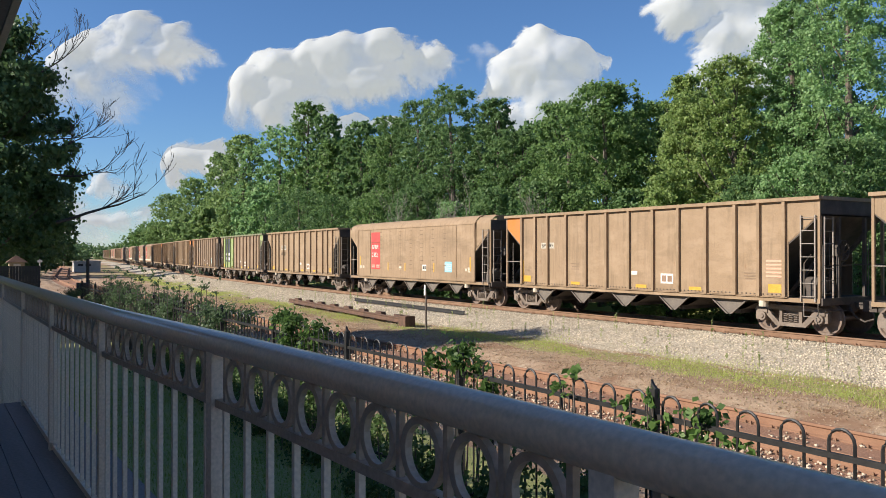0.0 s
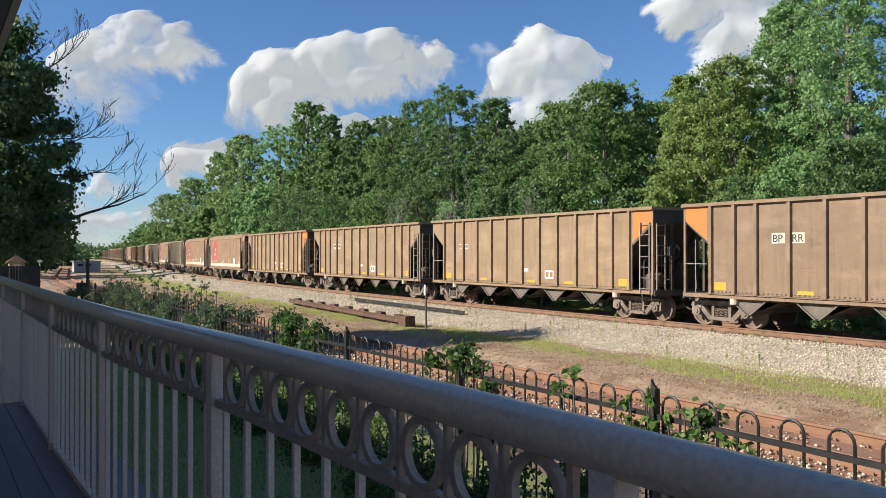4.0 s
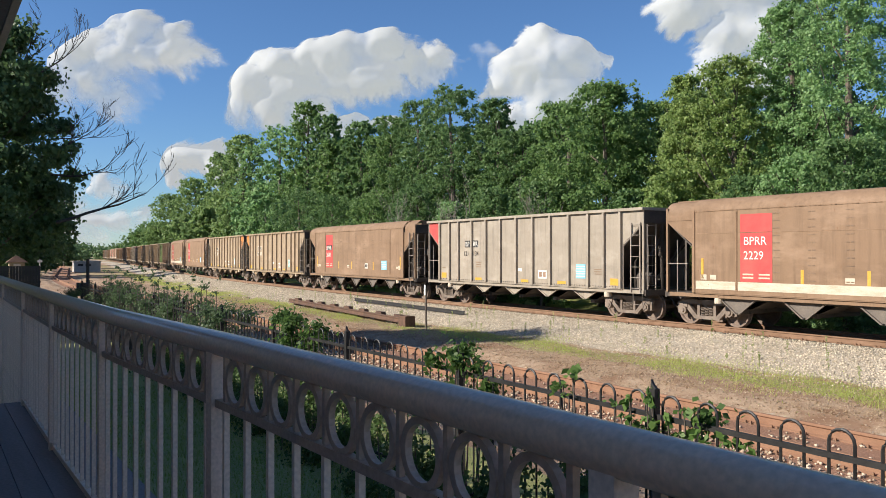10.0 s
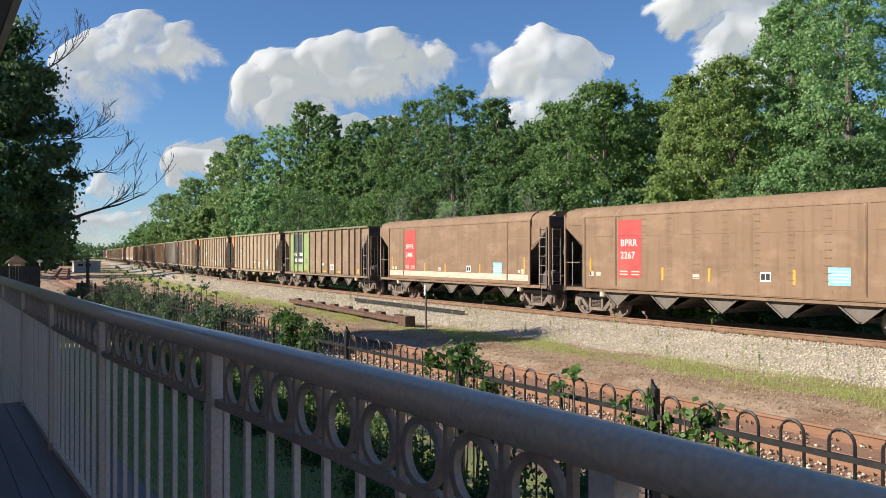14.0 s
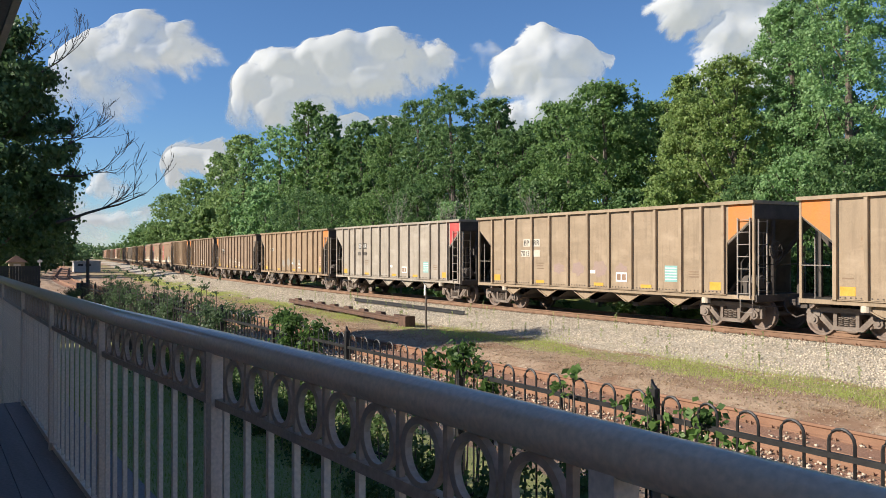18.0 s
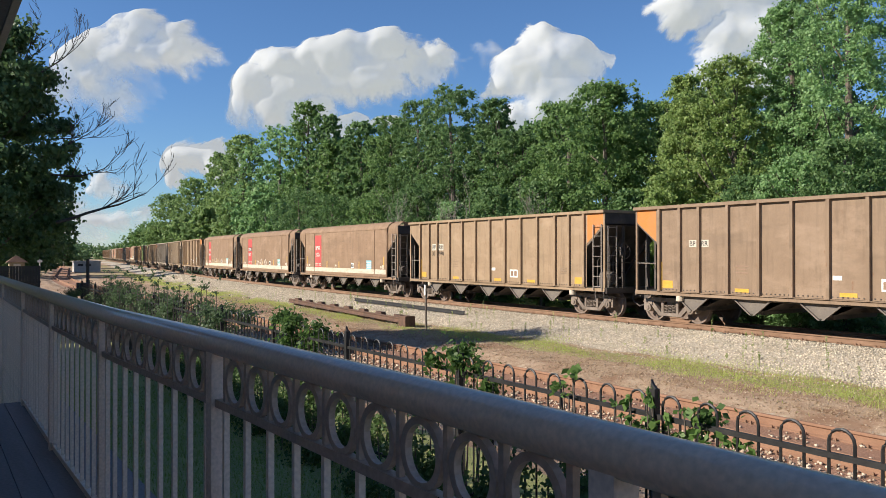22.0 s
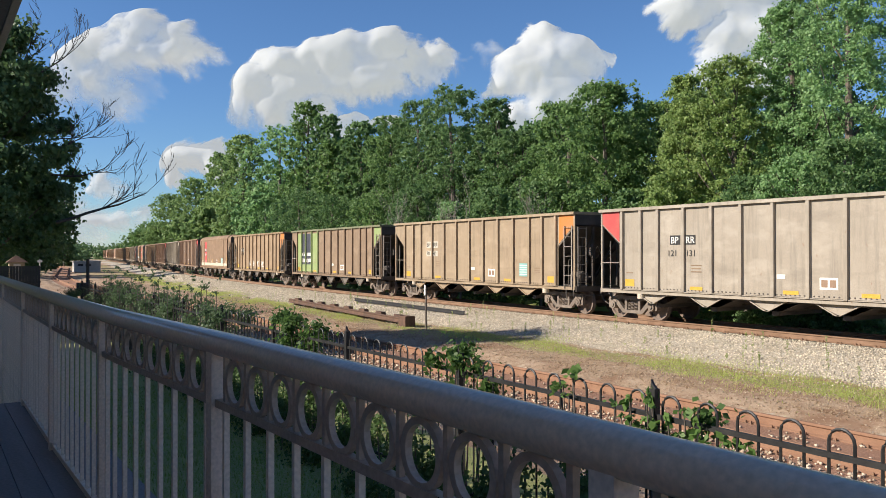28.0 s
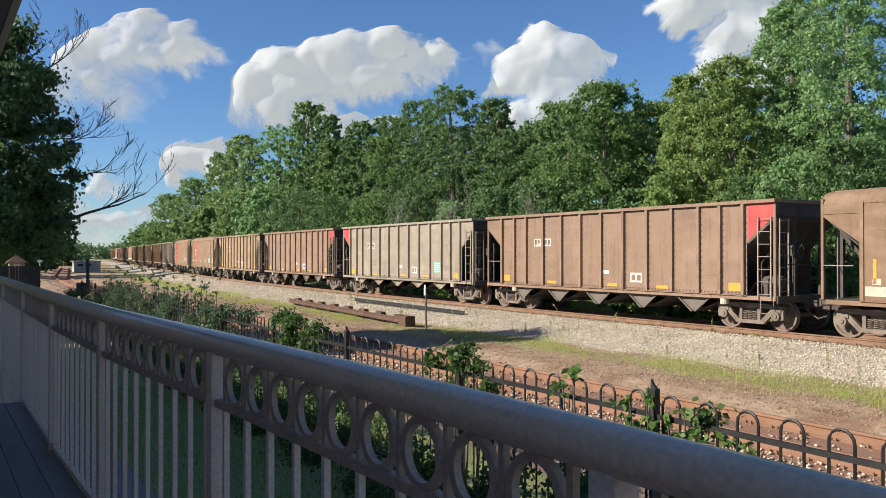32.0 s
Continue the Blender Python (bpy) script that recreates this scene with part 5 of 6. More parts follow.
RAIL_LINE = [(x, y, RAIL_H) for x, y in ((2.7, 0.855), (1.3, 0.85), (-0.47, 0.833), (-1.27, 0.823), (-2.3, 0.79), (-3.84, 0.715), (-5.58, 0.695), (-7.66, 0.70), (-13.6, 0.74))]
build_railing(RAIL_LINE, [0.1, 1.83, 3.555, 5.26, 6.80, 8.43, 10.24, 12.45, 14.4, 16.2], 70, True)
FLOOR_Z = 2.85 - 1.24


def build_deck():
    deck = thing("porch_deck", "dark painted plank deck of the porch", "deck", kind="structure")
    plank = Geo().bevel_box(-3.0, -0.0705, -0.03, 3.0, 0.0705, 0, 0.002).mesh("plank", DECK)
    for i in range(22):
        for j in range(3):
            part("plank", plank, deck, m=pose(-4.72 + 6.005 * j, 0.92 - i * 0.142, FLOOR_Z))
    part("fascia", Geo().box(-7.72, 0.99, FLOOR_Z - 0.32, 7.2, 1.03, FLOOR_Z - 0.031).mesh("fascia", DECK), deck)
    part("joists", Geo().box(-7.72, -2.2, FLOOR_Z - 0.25, 7.2, 0.985, FLOOR_Z - 0.035).mesh("joists", DECK), deck)
    SIDING = surface("buff_siding", (0.66, 0.60, 0.53), (0.72, 0.66, 0.59), 3, 0.8)
    # the wall is never in view; it is lengthened to keep sun off lawn and railing
    g = Geo()
    g.box(-24, -8.0, 0.3, 12, -2.3, 4.5)
    g.box(-24.2, -8.2, 4.5, 12.2, -2.1, 4.7)
    thing("wall_porch", "unseen plain buff house wall behind the porch", "wall", kind="structure", mesh=g.mesh("wall_porch", SIDING))
    GUTTER = surface("grey_gutter_metal", (0.30, 0.30, 0.31), (0.38, 0.38, 0.39), 3, 0.5, 0.3)
    roof = thing("porch_roof", "dark overhanging porch roof with a metal gutter", "roof", kind="structure")
    ROOF = surface("grey_roof_boards", (0.24, 0.225, 0.21), (0.30, 0.28, 0.26), 3, 0.8)
    part("roof_deck", Geo().loft([[(x, 0.30, 3.89), (x, 0.30, 3.99), (x, -2.09, 4.44), (x, -2.09, 4.34)] for x in (-8.0, -1.3)]).mesh("roof_deck", ROOF), roof)
    part("gutter", Geo().loft([[(x, 0.304, 3.893), (x, 0.34, 3.905), (x, 0.344, 3.95), (x, 0.304, 3.955)] for x in (-8.03, -1.27)]).mesh("gutter", GUTTER), roof, "grey metal gutter")
    thing("porch_post", "square dark porch post", "post", mesh=Geo().box(-7.68, 0.17, FLOOR_Z, -7.56, 0.29, 3.90).mesh("porch_post", RAIL_PAINT))


build_deck()

# ---- the black looped fence along the tracks ----
FENCE_Y, FENCE_TOP = 4.28, 1.97


def build_fence():
    ob = thing("fence", "black steel fence with looped picket tops", "fence")
    arch = Geo()
    w, r = 0.076, 0.0095
    pts = [(-w, 0, -1.45), (-w, 0, -0.09 - w)] + [(-w * math.cos(math.pi * k / 8), 0, -0.09 - w + w * math.sin(math.pi * k / 8)) for k in range(1, 8)] + [(w, 0, -0.09 - w), (w, 0, -1.45)]
    arch = arch.tube(pts, r, 6).mesh("picket_loop", BLACK_STEEL)
    post = Geo().box(-0.026, -0.026, -1.55, 0.026, 0.026, -0.06)
    post.loft([[(-0.026, -0.012, -0.06), (0.026, -0.012, -0.06), (0.026, 0.012, -0.06), (-0.026, 0.012, -0.06)], [(-0.022, -0.010, 0.0), (-0.005, -0.010, -0.03), (-0.005, 0.010, -0.03), (-0.022, 0.010, 0.0)]])
    post = post.mesh("post", BLACK_STEEL)
    bar = Geo().box(-1.19, -0.013, -0.017, 1.19, 0.013, 0.017).mesh("bar", BLACK_STEEL)
    x = -4.02 + 2 * 2.44
    i = 0
    while x > -28:
        rise = 0.0022 * max(0, -x)
        part("post", post, ob, m=pose(x, FENCE_Y, FENCE_TOP + rise))
        for k in range(8):
            part("picket_loop", arch, ob, m=pose(x - 0.153 - 0.305 * k, FENCE_Y, FENCE_TOP + rise))
        for dz in (-0.245, -1.35):
            part("bar", bar, ob, m=pose(x - 1.22, FENCE_Y, FENCE_TOP + rise + dz))
        x -= 2.44
    part("post", post, ob, m=pose(x, FENCE_Y, FENCE_TOP + 0.08))


build_fence()


# ---- small things by the tracks ----
def build_trackside():
    m = thing("marker_post", "slim grey post with a white top plate beside the track", "marker post", m=pose(-26.8, 16.2, 0))
    part("post", Geo().tube([(0, 0, -0.2), (0, 0, 1.45)], 0.035, 8).mesh("post", BARK), m)
    part("plate", Geo().box(-0.055, -0.06, 1.28, 0.055, -0.04, 1.68).mesh("plate", WHITE_PAINT), m, "white painted plate")
    r = thing("switch_rail", "rusty length of old rail with dark ties lying on the dirt", "rail")
    a, b = Vector((-43.4, 17.3, 0.16)), Vector((-28.2, 16.05, 0.12))
    d = (b - a).normalized()
    nrm = Vector((-d.y, d.x, 0))
    part("rail", Geo().loft([[p + nrm * u * 1.4 + Vector((0, 0, h * 1.3)) for u, h in RAIL_SECTION] for p in (a, b)]).mesh("rail", OLD_IRON), r)
    for i in range(8):
        p = a.lerp(b, 0.06 + i * 0.125)
        part("chair", Geo().prism([(p.x - 0.42, p.z - 0.12), (p.x + 0.42, p.z - 0.12), (p.x + 0.24, p.z + 0.27), (p.x - 0.24, p.z + 0.27)], p.y + 0.12, p.y + 0.34).mesh("chair", OLD_IRON), r, "rusty rail chair")
    part("end_block", Geo().bevel_box(-28.35, 15.85, -0.05, -27.75, 16.3, 0.42, 0.03).mesh("end_block", OLD_IRON), r, "dark brown end block")
    q = thing("loose_rail", "dark spare rail lying on the ballast", "rail")
    a, b = Vector((-39.5, float(main_y(-39.5)) - 2.75, 0.36)), Vector((-28.6, float(main_y(-28.6)) - 2.75, 0.30))
    part("rail", Geo().loft([[p + Vector((0, u, h)) for u, h in RAIL_SECTION] for p in (a, b)]).mesh("rail", BLACK_PAINT), q)
    box = thing("signal_hut", "low grey concrete signal hut beside the far track", "hut", m=pose(-143, 22.2, 0))
    part("wall", Geo().box(-1.4, -1.9, 0, 1.4, 1.9, 1.6).mesh("wall", CONCRETE), box)
    part("roof", Geo().box(-1.5, -2.0, 1.6, 1.5, 2.0, 1.75).mesh("roof", CONCRETE), box)
    for y in (-1.1, 0.05):
        part("window", Geo().box(1.402, y - 0.4, 0.95, 1.43, y + 0.4, 1.3).mesh("window", BLACK_PAINT), box)
    p = thing("sign_post", "grey post standing by the fence", "post", m=pose(-29.1, 4.56, 0.5))
    part("post", Geo().tube([(0, 0, -0.2), (0, 0, 2.2)], 0.05, 8).mesh("post", DARK_BARK), p)
    part("meter_box", Geo().bevel_box(0.06, -0.36, 0.98, 0.22, -0.02, 1.42, 0.015).mesh("meter_box", NAVY), p, "dark blue-grey meter box")
    # straw yellow taken down: the shade on the shed is in this colour
    STRAW = surface("shaded_straw_paint", (0.26, 0.21, 0.12), (0.34, 0.27, 0.16), 3, 0.85)
    k = thing("shed", "small pale yellow shed with a pointed roof far beyond the porch", "shed", m=pose(-101, 8.55, 0))
    part("wall", Geo().box(-0.8, -0.75, 0, 0.8, 0.75, 1.95).mesh("wall", STRAW), k, "pale yellow boarded wall")
    part("roof", Geo().loft([[(-1.0, -1.05, 1.95), (1.0, -1.05, 1.95), (1.0, 1.05, 1.95), (-1.0, 1.05, 1.95)], [(-0.08, -0.08, 2.7), (0.08, -0.08, 2.7), (0.08, 0.08, 2.7), (-0.08, 0.08, 2.7)]]).mesh("roof", OLD_IRON), k, "brown pyramid roof")
    part("door", Geo().box(0.801, -0.35, 0.02, 0.83, 0.35, 1.8).mesh("door", FADED_FIELD), k)
    bf = thing("board_fence", "dark upright board fence beyond the porch", "fence", m=pose(-46, 3.0, 0.5))
    board = Geo().box(-0.02, -0.065, 0, 0.02, 0.065, 1.75).mesh("board", DARK_BARK)
    for i in range(26):
        part("board", board, bf, m=pose(0, -1.6 + i * 0.14, 0))
    part("bar", Geo().box(-0.06, -1.7, 0.9, -0.021, 2.0, 1.0).mesh("bar", DARK_BARK), bf)
    c = thing("crossing_sign", "small white crossing sign far down the line", "sign", m=pose(-105, 11.3, 0))
    part("post", Geo().tube([(0, 0, -0.2), (0, 0, 2.3)], 0.06, 6).mesh("post", CONCRETE), c)
    part("board", Geo().box(0.07, -0.25, 1.9, 0.11, 0.25, 2.15).mesh("board", WHITE_PAINT), c)


build_trackside()


# ---- shrubs, vines, weeds, grass ----
CREEPER = [(-4.23, 1.85, 3), (-4.12, 1.90, 3), (-4.04, 1.86, 3), (-4.17, 1.76, 3), (-4.14, 1.68, 3), (-3.99, 1.72, 3), (-3.91, 1.70, 3), (-3.88, 1.77, 3), (-3.71, 1.82, 3), (-3.61, 1.79, 3), (-3.67, 1.69, 3), (-3.55, 1.68, 3), (-3.76, 1.70, 3), (-3.45, 1.68, 3), (-3.36, 1.72, 3), (-3.29, 1.69, 3), (-4.97, 1.87, 3), (-4.87, 1.81, 3), (-4.79, 1.94, 3)]


def build_greens():
    rng = np.random.default_rng(31)
    HEDGE = foliage("hedge_leaves", (0.05, 0.098, 0.028), (0.135, 0.205, 0.06))
    CREEP = foliage("creeper_leaves", (0.085, 0.165, 0.04), (0.20, 0.32, 0.085))
    BUSH = foliage("shrub_leaves", (0.055, 0.10, 0.045), (0.145, 0.205, 0.095))

    def bush(name, label, centres, rad, per, size, mat, category="bush"):
        c = np.array(centres, float)
        ob = thing(name, label, category)
        g = Geo()
        for p in c[::2]:
            z = float(land_z(np.array(p[0]), np.array(p[1])))
            g.tube([(p[0], p[1], z - 0.05), (p[0] + 0.05, p[1], (z + p[2]) / 2), tuple(p)], 0.012, 5, 0.005)
        tagged(part("stem", g.mesh("stem", BARK), ob), kind="stuff")
        part("leaves", leaf_mesh("leaves", c, np.full(len(c), rad), np.full(len(c), per), size, mat, rng, 0.3, 0.85, 0.2), ob)

    line = []
    for i in range(150):
        x = -13.6 - 17 * rng.random() ** 1.2
        line.append((x, FENCE_Y + rng.uniform(-0.3, 0.6), 0.75 + 1.15 * rng.random() ** 1.1))
    for i in range(60):
        x, top = -13.9 - 11 * rng.random(), rng.uniform(0.35, 0.85)
        line += [(x + 0.06 * k, FENCE_Y + 0.1 * rng.normal(), 1.7 + top * k / 3) for k in range(4)]
    bush("bush", "leafy overgrown shrub spilling over the black fence", line[:150], 0.26, 300, 0.042, BUSH)
    bush("bush", "tall weedy sprigs rising out of the shrub by the fence", line[150:], 0.06, 16, 0.04, BUSH)
    for x0, z0, n, lab in ((-10.35, 1.80, 30, "rounded green vine clump on the fence"), (-6.35, 1.72, 12, "trailing green vine on the fence"), (-4.0, 1.60, 7, "broad-leaved vine climbing the fence")):
        cs = [(x0 + rng.uniform(-0.55, 0.55), FENCE_Y + rng.uniform(-0.12, 0.12), z0 + rng.uniform(-0.55, 0.22)) for _ in range(n)]
        bush("vine", lab, cs, 0.16, 130, 0.052, VINE, "vine")
    # a broad-leaved creeper hung along the fence
    for rows in (CREEPER[:8], CREEPER[8:16], CREEPER[16:]):
        cs = [(x0 + rng.normal() * 0.04, FENCE_Y - 0.05 + rng.normal() * 0.05, z0 - 0.05 + rng.normal() * 0.035) for x0, z0, n in rows for _ in range(n)]
        bush("vine", "broad-leaved green creeper hung on the black fence", cs, 0.05, 5, 0.062, CREEP, "vine")
    hedge = [(-3.2 - 13.5 * rng.random(), FENCE_Y - 0.3 - 0.5 * rng.random(), 0.55 + 0.7 * rng.random() ** 1.3) for _ in range(130)]
    bush("hedge", "low weedy green hedge growing along the fence", hedge, 0.28, 190, 0.045, HEDGE, "hedge")

    def blades(name, label, x, y, height, mat, lean=0.35, width=0.012):
        n = len(x)
        z = land_z(x, y)
        a = rng.random(n) * 2 * math.pi
        dx, dy = np.cos(a), np.sin(a)
        h = height * rng.uniform(0.5, 1.3, n)
        w = width * rng.uniform(0.7, 1.4, n)
        b = np.stack([x, y, z - 0.01], -1)
        s = np.stack([-dy * w, dx * w, 0 * x], -1)
        tip = b + np.stack([dx * h * lean, dy * h * lean, h], -1)
        v = np.stack([b - s, b + s, tip], 1).reshape(-1, 3)
        thing(name, label, "grass", kind="stuff", mesh=raw_mesh(name, v, np.arange(3 * n).reshape(n, 3), mat))

    GRASS = foliage("dry_grass", (0.31, 0.40, 0.085), (0.60, 0.60, 0.21), 0.6)
    LAWN = foliage("lawn_grass", (0.20, 0.26, 0.05), (0.31, 0.37, 0.08), 0.6)
    n = 110000
    t = rng.random(n) ** 1.5
    x = -2 - 115 * t
    q = -5.5 + 0.35 * np.sin(x * 0.31 + 1) + 0.2 * np.sin(x * 0.83) + rng.normal(size=n) * 0.75
    patch = np.sin(x * 0.55 + 2) + np.sin(x * 1.3 + q * 2) + 0.8 * np.sin(q * 3.1 + x * 0.3)
    keep = patch + rng.normal(size=n) * 0.5 > 0.0
    blades("grass", "thin dry green grass between dirt and ballast", x[keep], (main_y(x) + q)[keep], 0.065 * (1 + 1.4 * t[keep]), GRASS, 0.6, 0.0075)
    n = 26000
    x = -14 * rng.random(n) - 0.8
    blades("lawn", "short mown lawn below the porch", x, 1.1 + 3.1 * rng.random(n), np.full(n, 0.055), LAWN, 0.5, 0.006)
    # dead leaves and twigs on the dirt
    LITTER = foliage("dead_leaf_litter", (0.13, 0.08, 0.048), (0.50, 0.37, 0.235), 0.8, 0.05)
    n = 15000
    t = rng.random(n) ** 1.4
    x = -2 - 52 * t
    y = side_y(x) + 1.0 + 3.6 * rng.random(n) ** 1.3
    c = np.stack([x, y, land_z(x, y) + 0.012], -1)
    thing("litter", "brown dead leaves and twigs strewn over the dirt", "litter", kind="stuff", mesh=leaf_mesh("litter", c, np.full(n, 0.02), np.full(n, 1), 0.032, LITTER, rng, 0.0, 0.3))
    # dead straw lying on the dirt
    STRAW_DRY = foliage("dead_straw", (0.27, 0.165, 0.09), (0.56, 0.42, 0.26), 0.8, 0.1)
    n = 60000
    t = rng.random(n) ** 1.4
    x = -3 - 50 * t
    q = 0.95 + 4.6 * rng.random(n)
    patch = np.sin(x * 0.9 + q) + np.sin(x * 2.1 - q * 1.7) + np.sin(q * 2.9)
    keep = patch + rng.normal(size=n) * 0.9 > -0.3
    blades("straw", "flattened dead straw over the dirt between the tracks", x[keep], (side_y(x) + q)[keep], 0.034 * (1 + t[keep]), STRAW_DRY, 2.2, 0.012)
    # tall weeds on the ballast
    WEED = foliage("weed_leaves", (0.22, 0.27, 0.09), (0.40, 0.43, 0.19), 0.6)
    cs, g = [], Geo()
    for i in range(95):
        x = 2.0 - 52 * rng.random()
        q = rng.uniform(-4.6, -2.4)
        y = float(main_y(x)) + q
        z = float(land_z(np.array(x), np.array(y)))
        h = rng.uniform(0.2, 0.85) * rng.uniform(0.5, 1)
        g.tube([(x, y, z), (x + rng.uniform(-0.05, 0.05), y, z + h)], 0.006, 4)
        cs += [(x, y, z + h * u) for u in (0.35, 0.6, 0.85, 1.0)]
    w = thing("weeds", "thin tall weeds sprouting from the ballast", "weeds", kind="stuff")
    part("stems", g.mesh("stems", WEED), w)
    cs = np.array(cs)
    part("leaves", leaf_mesh("leaves", cs, np.full(len(cs), 0.05), np.full(len(cs), 9), 0.04, WEED, rng, 0.3, 1.2, 0.2), w)


build_greens()


# ---- clouds ----
def lattice(u, v, seed):
    """Smooth noise in the plane, 0 to 1."""
    rng = np.random.default_rng(seed)
    tab = rng.random((256, 256))
    iu, iv = np.floor(u).astype(int), np.floor(v).astype(int)
    fu, fv = u - iu, v - iv
    fu, fv = fu * fu * (3 - 2 * fu), fv * fv * (3 - 2 * fv)
    a, b = tab[iu % 256, iv % 256], tab[(iu + 1) % 256, iv % 256]
    c, d = tab[iu % 256, (iv + 1) % 256], tab[(iu + 1) % 256, (iv + 1) % 256]
    return (a * (1 - fu) + b * fu) * (1 - fv) + (c * (1 - fu) + d * fu) * fv


def puffs(u, v, seed, widths):
    """Rounded heaps with creases between them, each size on the last."""
    total = 0
    for i, w in enumerate(widths):
        n = lattice(u / w + 17 * i, v / w + 5 * i, seed + i)
        total = total + w * np.abs(2 * n - 1)
    return total


def cloud_material():
    m = bpy.data.materials.new("glowing_cloud_vapour")
    m.use_nodes = True
    N, L = m.node_tree.nodes, m.node_tree.links
    dif = N.new("ShaderNodeBsdfDiffuse")
    dif.inputs[0].default_value = (0.29, 0.29, 0.295, 1)
    tl = N.new("ShaderNodeBsdfTranslucent")
    tl.inputs[0].default_value = (0.5, 0.5, 0.51, 1)
    mx = N.new("ShaderNodeMixShader")
    mx.inputs[0].default_value = 0.3
    L.new(dif.outputs[0], mx.inputs[1])
    L.new(tl.outputs[0], mx.inputs[2])
    # an even added glow stands in for light scattered inside the cloud
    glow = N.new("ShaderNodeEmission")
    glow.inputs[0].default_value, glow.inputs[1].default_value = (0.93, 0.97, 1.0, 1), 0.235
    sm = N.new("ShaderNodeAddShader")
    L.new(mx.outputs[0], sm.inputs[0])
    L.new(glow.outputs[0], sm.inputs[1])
    at = N.new("ShaderNodeAttribute")
    at.attribute_name = "thick"
    tr = N.new("ShaderNodeBsdfTransparent")
    ms = N.new("ShaderNodeMixShader")
    L.new(at.outputs["Fac"], ms.inputs[0])
    L.new(tr.outputs[0], ms.inputs[1])
    L.new(sm.outputs[0], ms.inputs[2])
    L.new(ms.outputs[0], N["Material Output"].inputs[0])
    return m


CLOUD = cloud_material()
FAR = 1600.0
CLOUDS = []


def cloud(blobs, seed, soft=0.3, rough=0.55, label="bright white cumulus cloud with grey underside"):
    """A heap of vapour: lobes given as (across, up, half width, half height) in metres, at its distance."""
    b = np.array(blobs, float)
    u0, u1 = (b[:, 0] - b[:, 2]).min() - 40, (b[:, 0] + b[:, 2]).max() + 40
    v0, v1 = (b[:, 1] - b[:, 3]).min() - 40, (b[:, 1] + b[:, 3]).max() + 40
    h = 1.7
    U, V = np.meshgrid(np.arange(u0, u1, h), np.arange(v0, v1, h))
    warp = sum(a * (lattice(U / w, V / w, seed + 50 + w) - 0.5) for a, w in ((30, 60), (18, 26), (10, 12), (6, 6), (4, 3)))
    lift = sum(a * (lattice(U / w, V / w, seed + 90 + w) - 0.5) for a, w in ((26, 55), (16, 24), (10, 12), (6, 6), (4, 3)))
    U2, V2 = U + 0.5 * warp, V + 0.5 * lift
    heaps = puffs(U2, V2, seed, (62, 31, 16, 8, 4.5))
    f = np.full(U.shape, -9.0)
    lump = np.zeros(U.shape)
    for cx, cz, rx, rz in b:
        e = 1 - ((U + warp - cx) / rx) ** 2 - ((V + lift - cz) / rz) ** 2
        f = np.maximum(f, e)
        lump = np.maximum(lump, np.sqrt(np.clip(e, 0, 1)) * min(rx, rz))
    fine = sum(k * lattice(U2 / w, V2 / w, seed + 130 + int(w)) for k, w in ((0.40, 26), (0.28, 13), (0.19, 6.5), (0.13, 3.4)))
    dens = f + rough * (heaps / 46.0 - 0.62) + 0.5 * (fine - 0.5)
    keep = dens > 0

    def smoothed(a, times):
        for _ in range(times):
            a[1:-1, 1:-1] = (a[:-2, 1:-1] + a[2:, 1:-1] + a[1:-1, :-2] + a[1:-1, 2:] + a[1:-1, 1:-1]) / 5
        return a

    body = np.clip(dens * 1.3, 0, 1)
    depth = smoothed(lump * 1.7 + 16 * np.sqrt(np.clip(dens, 0, 1)), 110) + smoothed(heaps * 0.15 * body, 26) + smoothed(heaps * 0.04 * body, 5)
    low = np.clip((b[:, 1].mean() - V) / (0.5 * (v1 - v0)), 0, 1)
    thick = np.clip(dens / (soft * 1.6 * (1 + 1.3 * low)), 0, 1)
    thick = thick * thick * (3 - 2 * thick)
    veil = sum(k * lattice(U2 / w + 9, V2 / w + 4, seed + 210 + w) for k, w in ((0.5, 80), (0.3, 38), (0.2, 17)))
    thick = thick * np.clip(0.50 + 0.95 * veil, 0, 1)
    idx = -np.ones(U.shape, int)
    cell = keep[:-1, :-1] | keep[1:, :-1] | keep[:-1, 1:] | keep[1:, 1:]
    used = np.zeros(U.shape, bool)
    for a, c in ((slice(None, -1), slice(None, -1)), (slice(1, None), slice(None, -1)), (slice(None, -1), slice(1, None)), (slice(1, None), slice(1, None))):
        used[a, c] |= cell
    idx[used] = np.arange(used.sum())
    n = used.sum()
    front = np.stack([U[used], -depth[used], V[used]], -1)
    q = np.stack([idx[:-1, :-1][cell], idx[:-1, 1:][cell], idx[1:, 1:][cell], idx[1:, :-1][cell]], -1)
    cx, cz = b[:, 0].mean(), b[:, 1].mean()
    front -= np.array([cx, 0, cz])
    me = raw_mesh("cloud", front, q, CLOUD, True)
    at = me.attributes.new("thick", "FLOAT", "POINT")
    at.data.foreach_set("value", thick[used].astype(np.float32))
    ob = thing("cloud", label, "cloud", "clouds", mesh=me)
    CLOUDS.append((ob, cx, cz))
    return ob


def cloud_pose(cx, cz, across, up):
    """Clouds stand square to the view, far away."""
    right = Vector((math.sin(radians(YAW)), math.cos(radians(YAW)), 0))
    ahead = Vector((-math.cos(radians(YAW)), math.sin(radians(YAW)), 0))
    p = EYE + ahead * FAR + right * (cx + across) + Vector((0, 0, cz + up))
    return Matrix.Translation(p) @ Matrix(((right.x, ahead.x, 0), (right.y, ahead.y, 0), (0, 0, 1))).to_4x4()


K = FAR / 1450.0


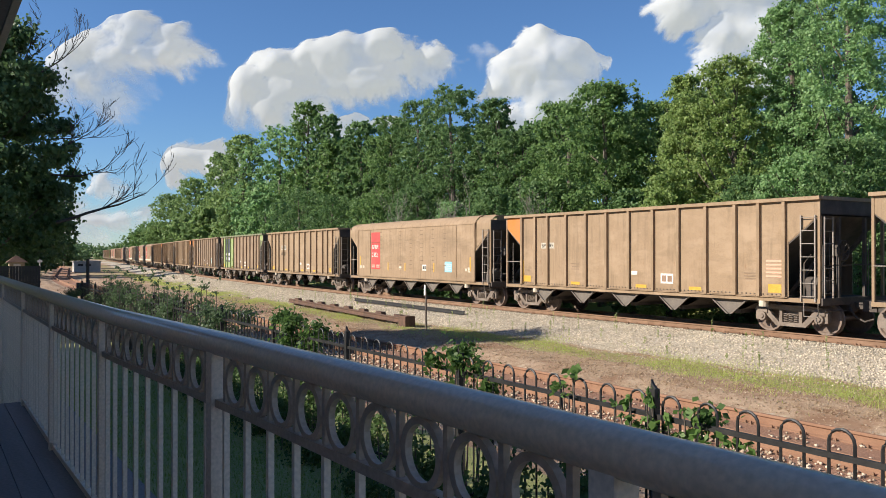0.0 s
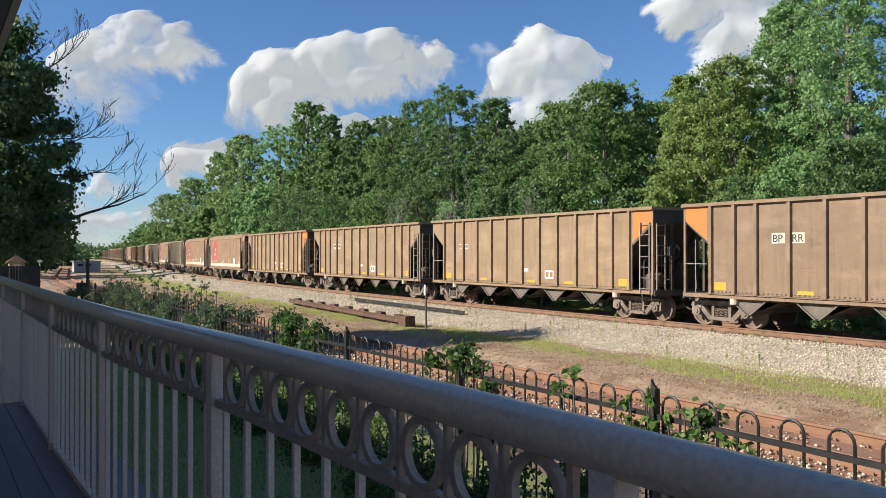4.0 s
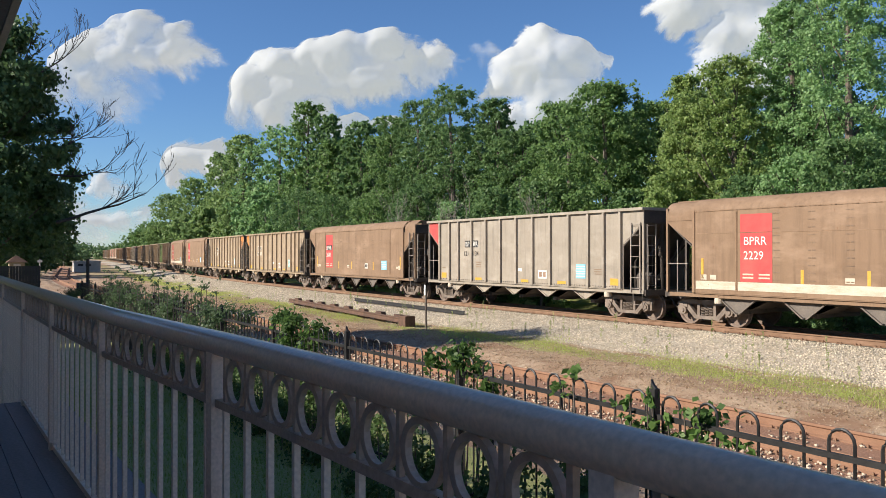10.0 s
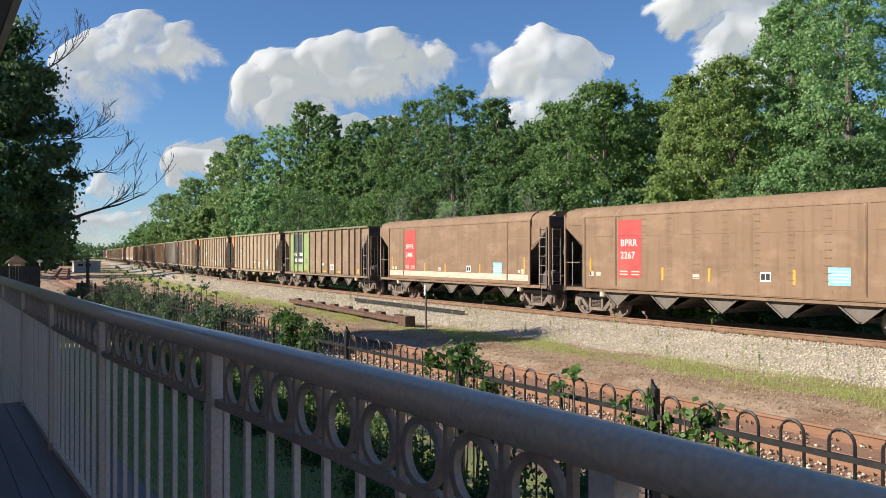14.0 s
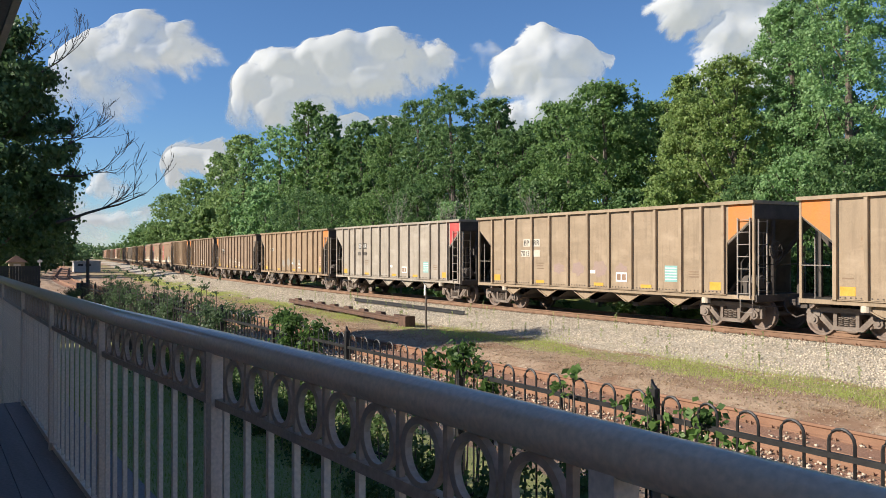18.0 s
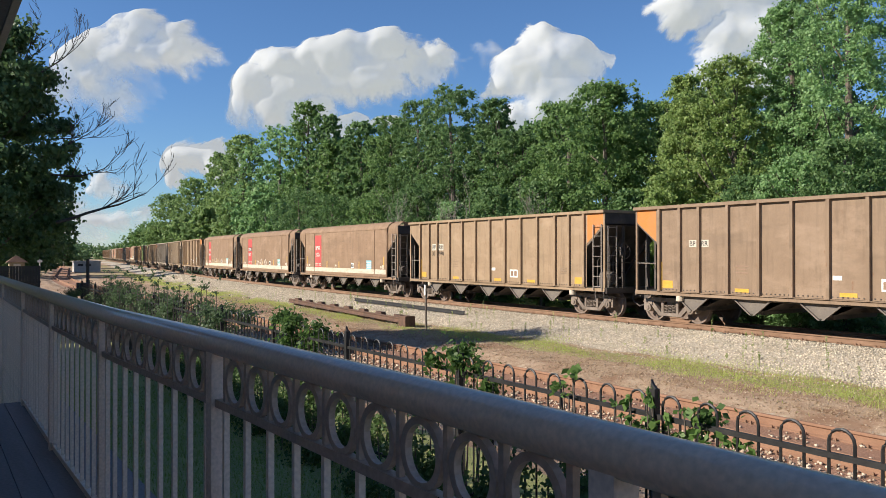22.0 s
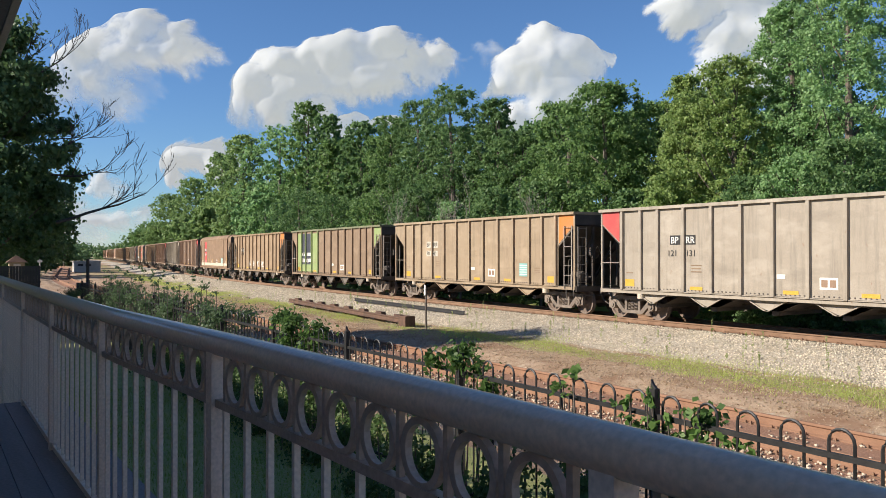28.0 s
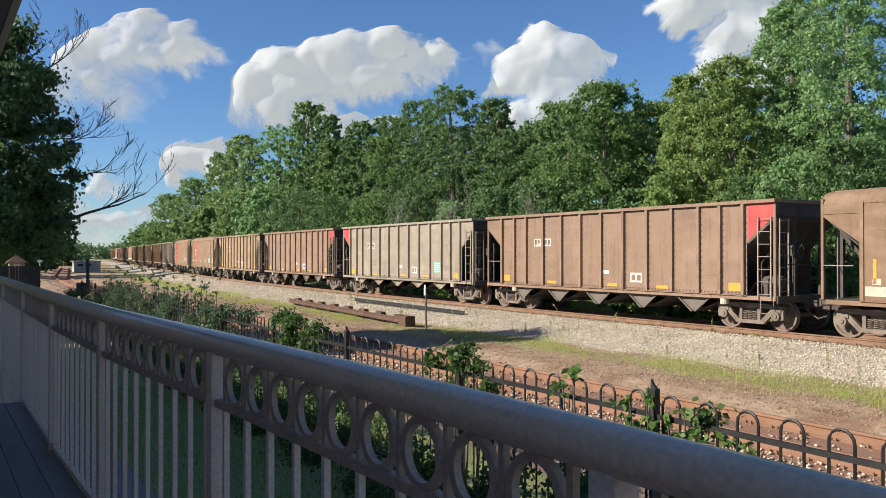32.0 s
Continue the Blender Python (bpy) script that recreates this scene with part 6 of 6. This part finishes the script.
def lobes(*rows):
    return [((x - 784) * K, (450 - y) * K, a * K, b * K) for x, y, a, b in rows]


cloud(lobes((250, 70, 64, 46), (310, 92, 72, 42), (190, 97, 58, 42), (345, 112, 50, 24), (225, 125, 75, 55), (160, 122, 66, 54), (215, 186, 56, 40), (130, 180, 62, 46), (300, 120, 90, 40), (190, 150, 90, 50)), 11, 0.6, 0.32)
cloud(lobes((482, 115, 42, 30), (455, 165, 52, 46), (520, 130, 74, 48), (600, 112, 84, 48), (680, 102, 84, 44), (760, 118, 74, 36), (440, 200, 46, 34), (560, 170, 92, 42), (640, 150, 110, 44), (740, 135, 90, 30), (500, 190, 80, 40), (520, 218, 75, 34), (575, 222, 32, 40)), 23, 0.45, 0.33)
cloud(lobes((950, 82, 54, 40), (925, 130, 62, 46), (985, 120, 74, 52), (1058, 112, 26, 18), (900, 165, 46, 32), (955, 150, 70, 50), (980, 182, 84, 48), (940, 230, 80, 40)), 37, 0.35, 0.33)
cloud(lobes((870, 104, 46, 22), (900, 100, 34, 18)), 39, 1.3, 0.8, "thin grey cloud wisp")
cloud(lobes((1205, 30, 70, 46), (1290, 18, 95, 62), (1262, 90, 62, 46), (1335, 80, 74, 64), (1232, 145, 36, 42), (1330, 160, 80, 60)), 41, 0.35, 0.33)
cloud(lobes((345, 285, 62, 37), (302, 296, 30, 28), (382, 272, 37, 23), (312, 322, 30, 20), (400, 300, 40, 36)), 53, 0.35, 0.33)
cloud(lobes((640, 222, 40, 18), (690, 216, 34, 14), (605, 235, 25, 20)), 61, 0.3, 0.5)
cloud(lobes((190, 332, 32, 24), (235, 386, 62, 24), (180, 397, 72, 27), (150, 370, 42, 32), (140, 425, 90, 24)), 67, 0.9, 0.7, "pale hazy cloud low over the trees")


# ---- what moves ----
def motions():
    for car, s0 in CARS:
        rows = []
        for t in range(0, 33):
            s = s0 - SPEED * (t - SLOWING * t * t)
            x, y, th = main_at(s)
            rows.append((t, pose(x, y, RAIL_Z, 0, 0, -math.degrees(th))))
        walk(car, rows)
    # the wheels roll; all of them turn alike
    step_deg = math.degrees(SPEED / 0.457) / FPS
    for i, group in enumerate(WHEELS):
        x = (-0.889, 0.889)[i]
        walk(group[0], [(k / FPS, pose(x, 0, 0.457, 0, (k * step_deg) % 360, 0)) for k in range(32 * FPS + 1)])
        keys = group[0].animation_data
        for w in group[1:]:
            w.rotation_mode = "QUATERNION"
            own = w.animation_data_create()
            own.action = keys.action
            own.action_slot = keys.action_slot
    for i, (ob, cx, cz) in enumerate(CLOUDS):
        a, u = ((12, 4), (7, 4), (10, 6), (9, 4), (7, 2), (-2, 2), (-1, 2), (-2, 1))[i]
        walk(ob, [(0, cloud_pose(cx, cz, 0, 0)), (32.0, cloud_pose(cx, cz, a, u))])


motions()
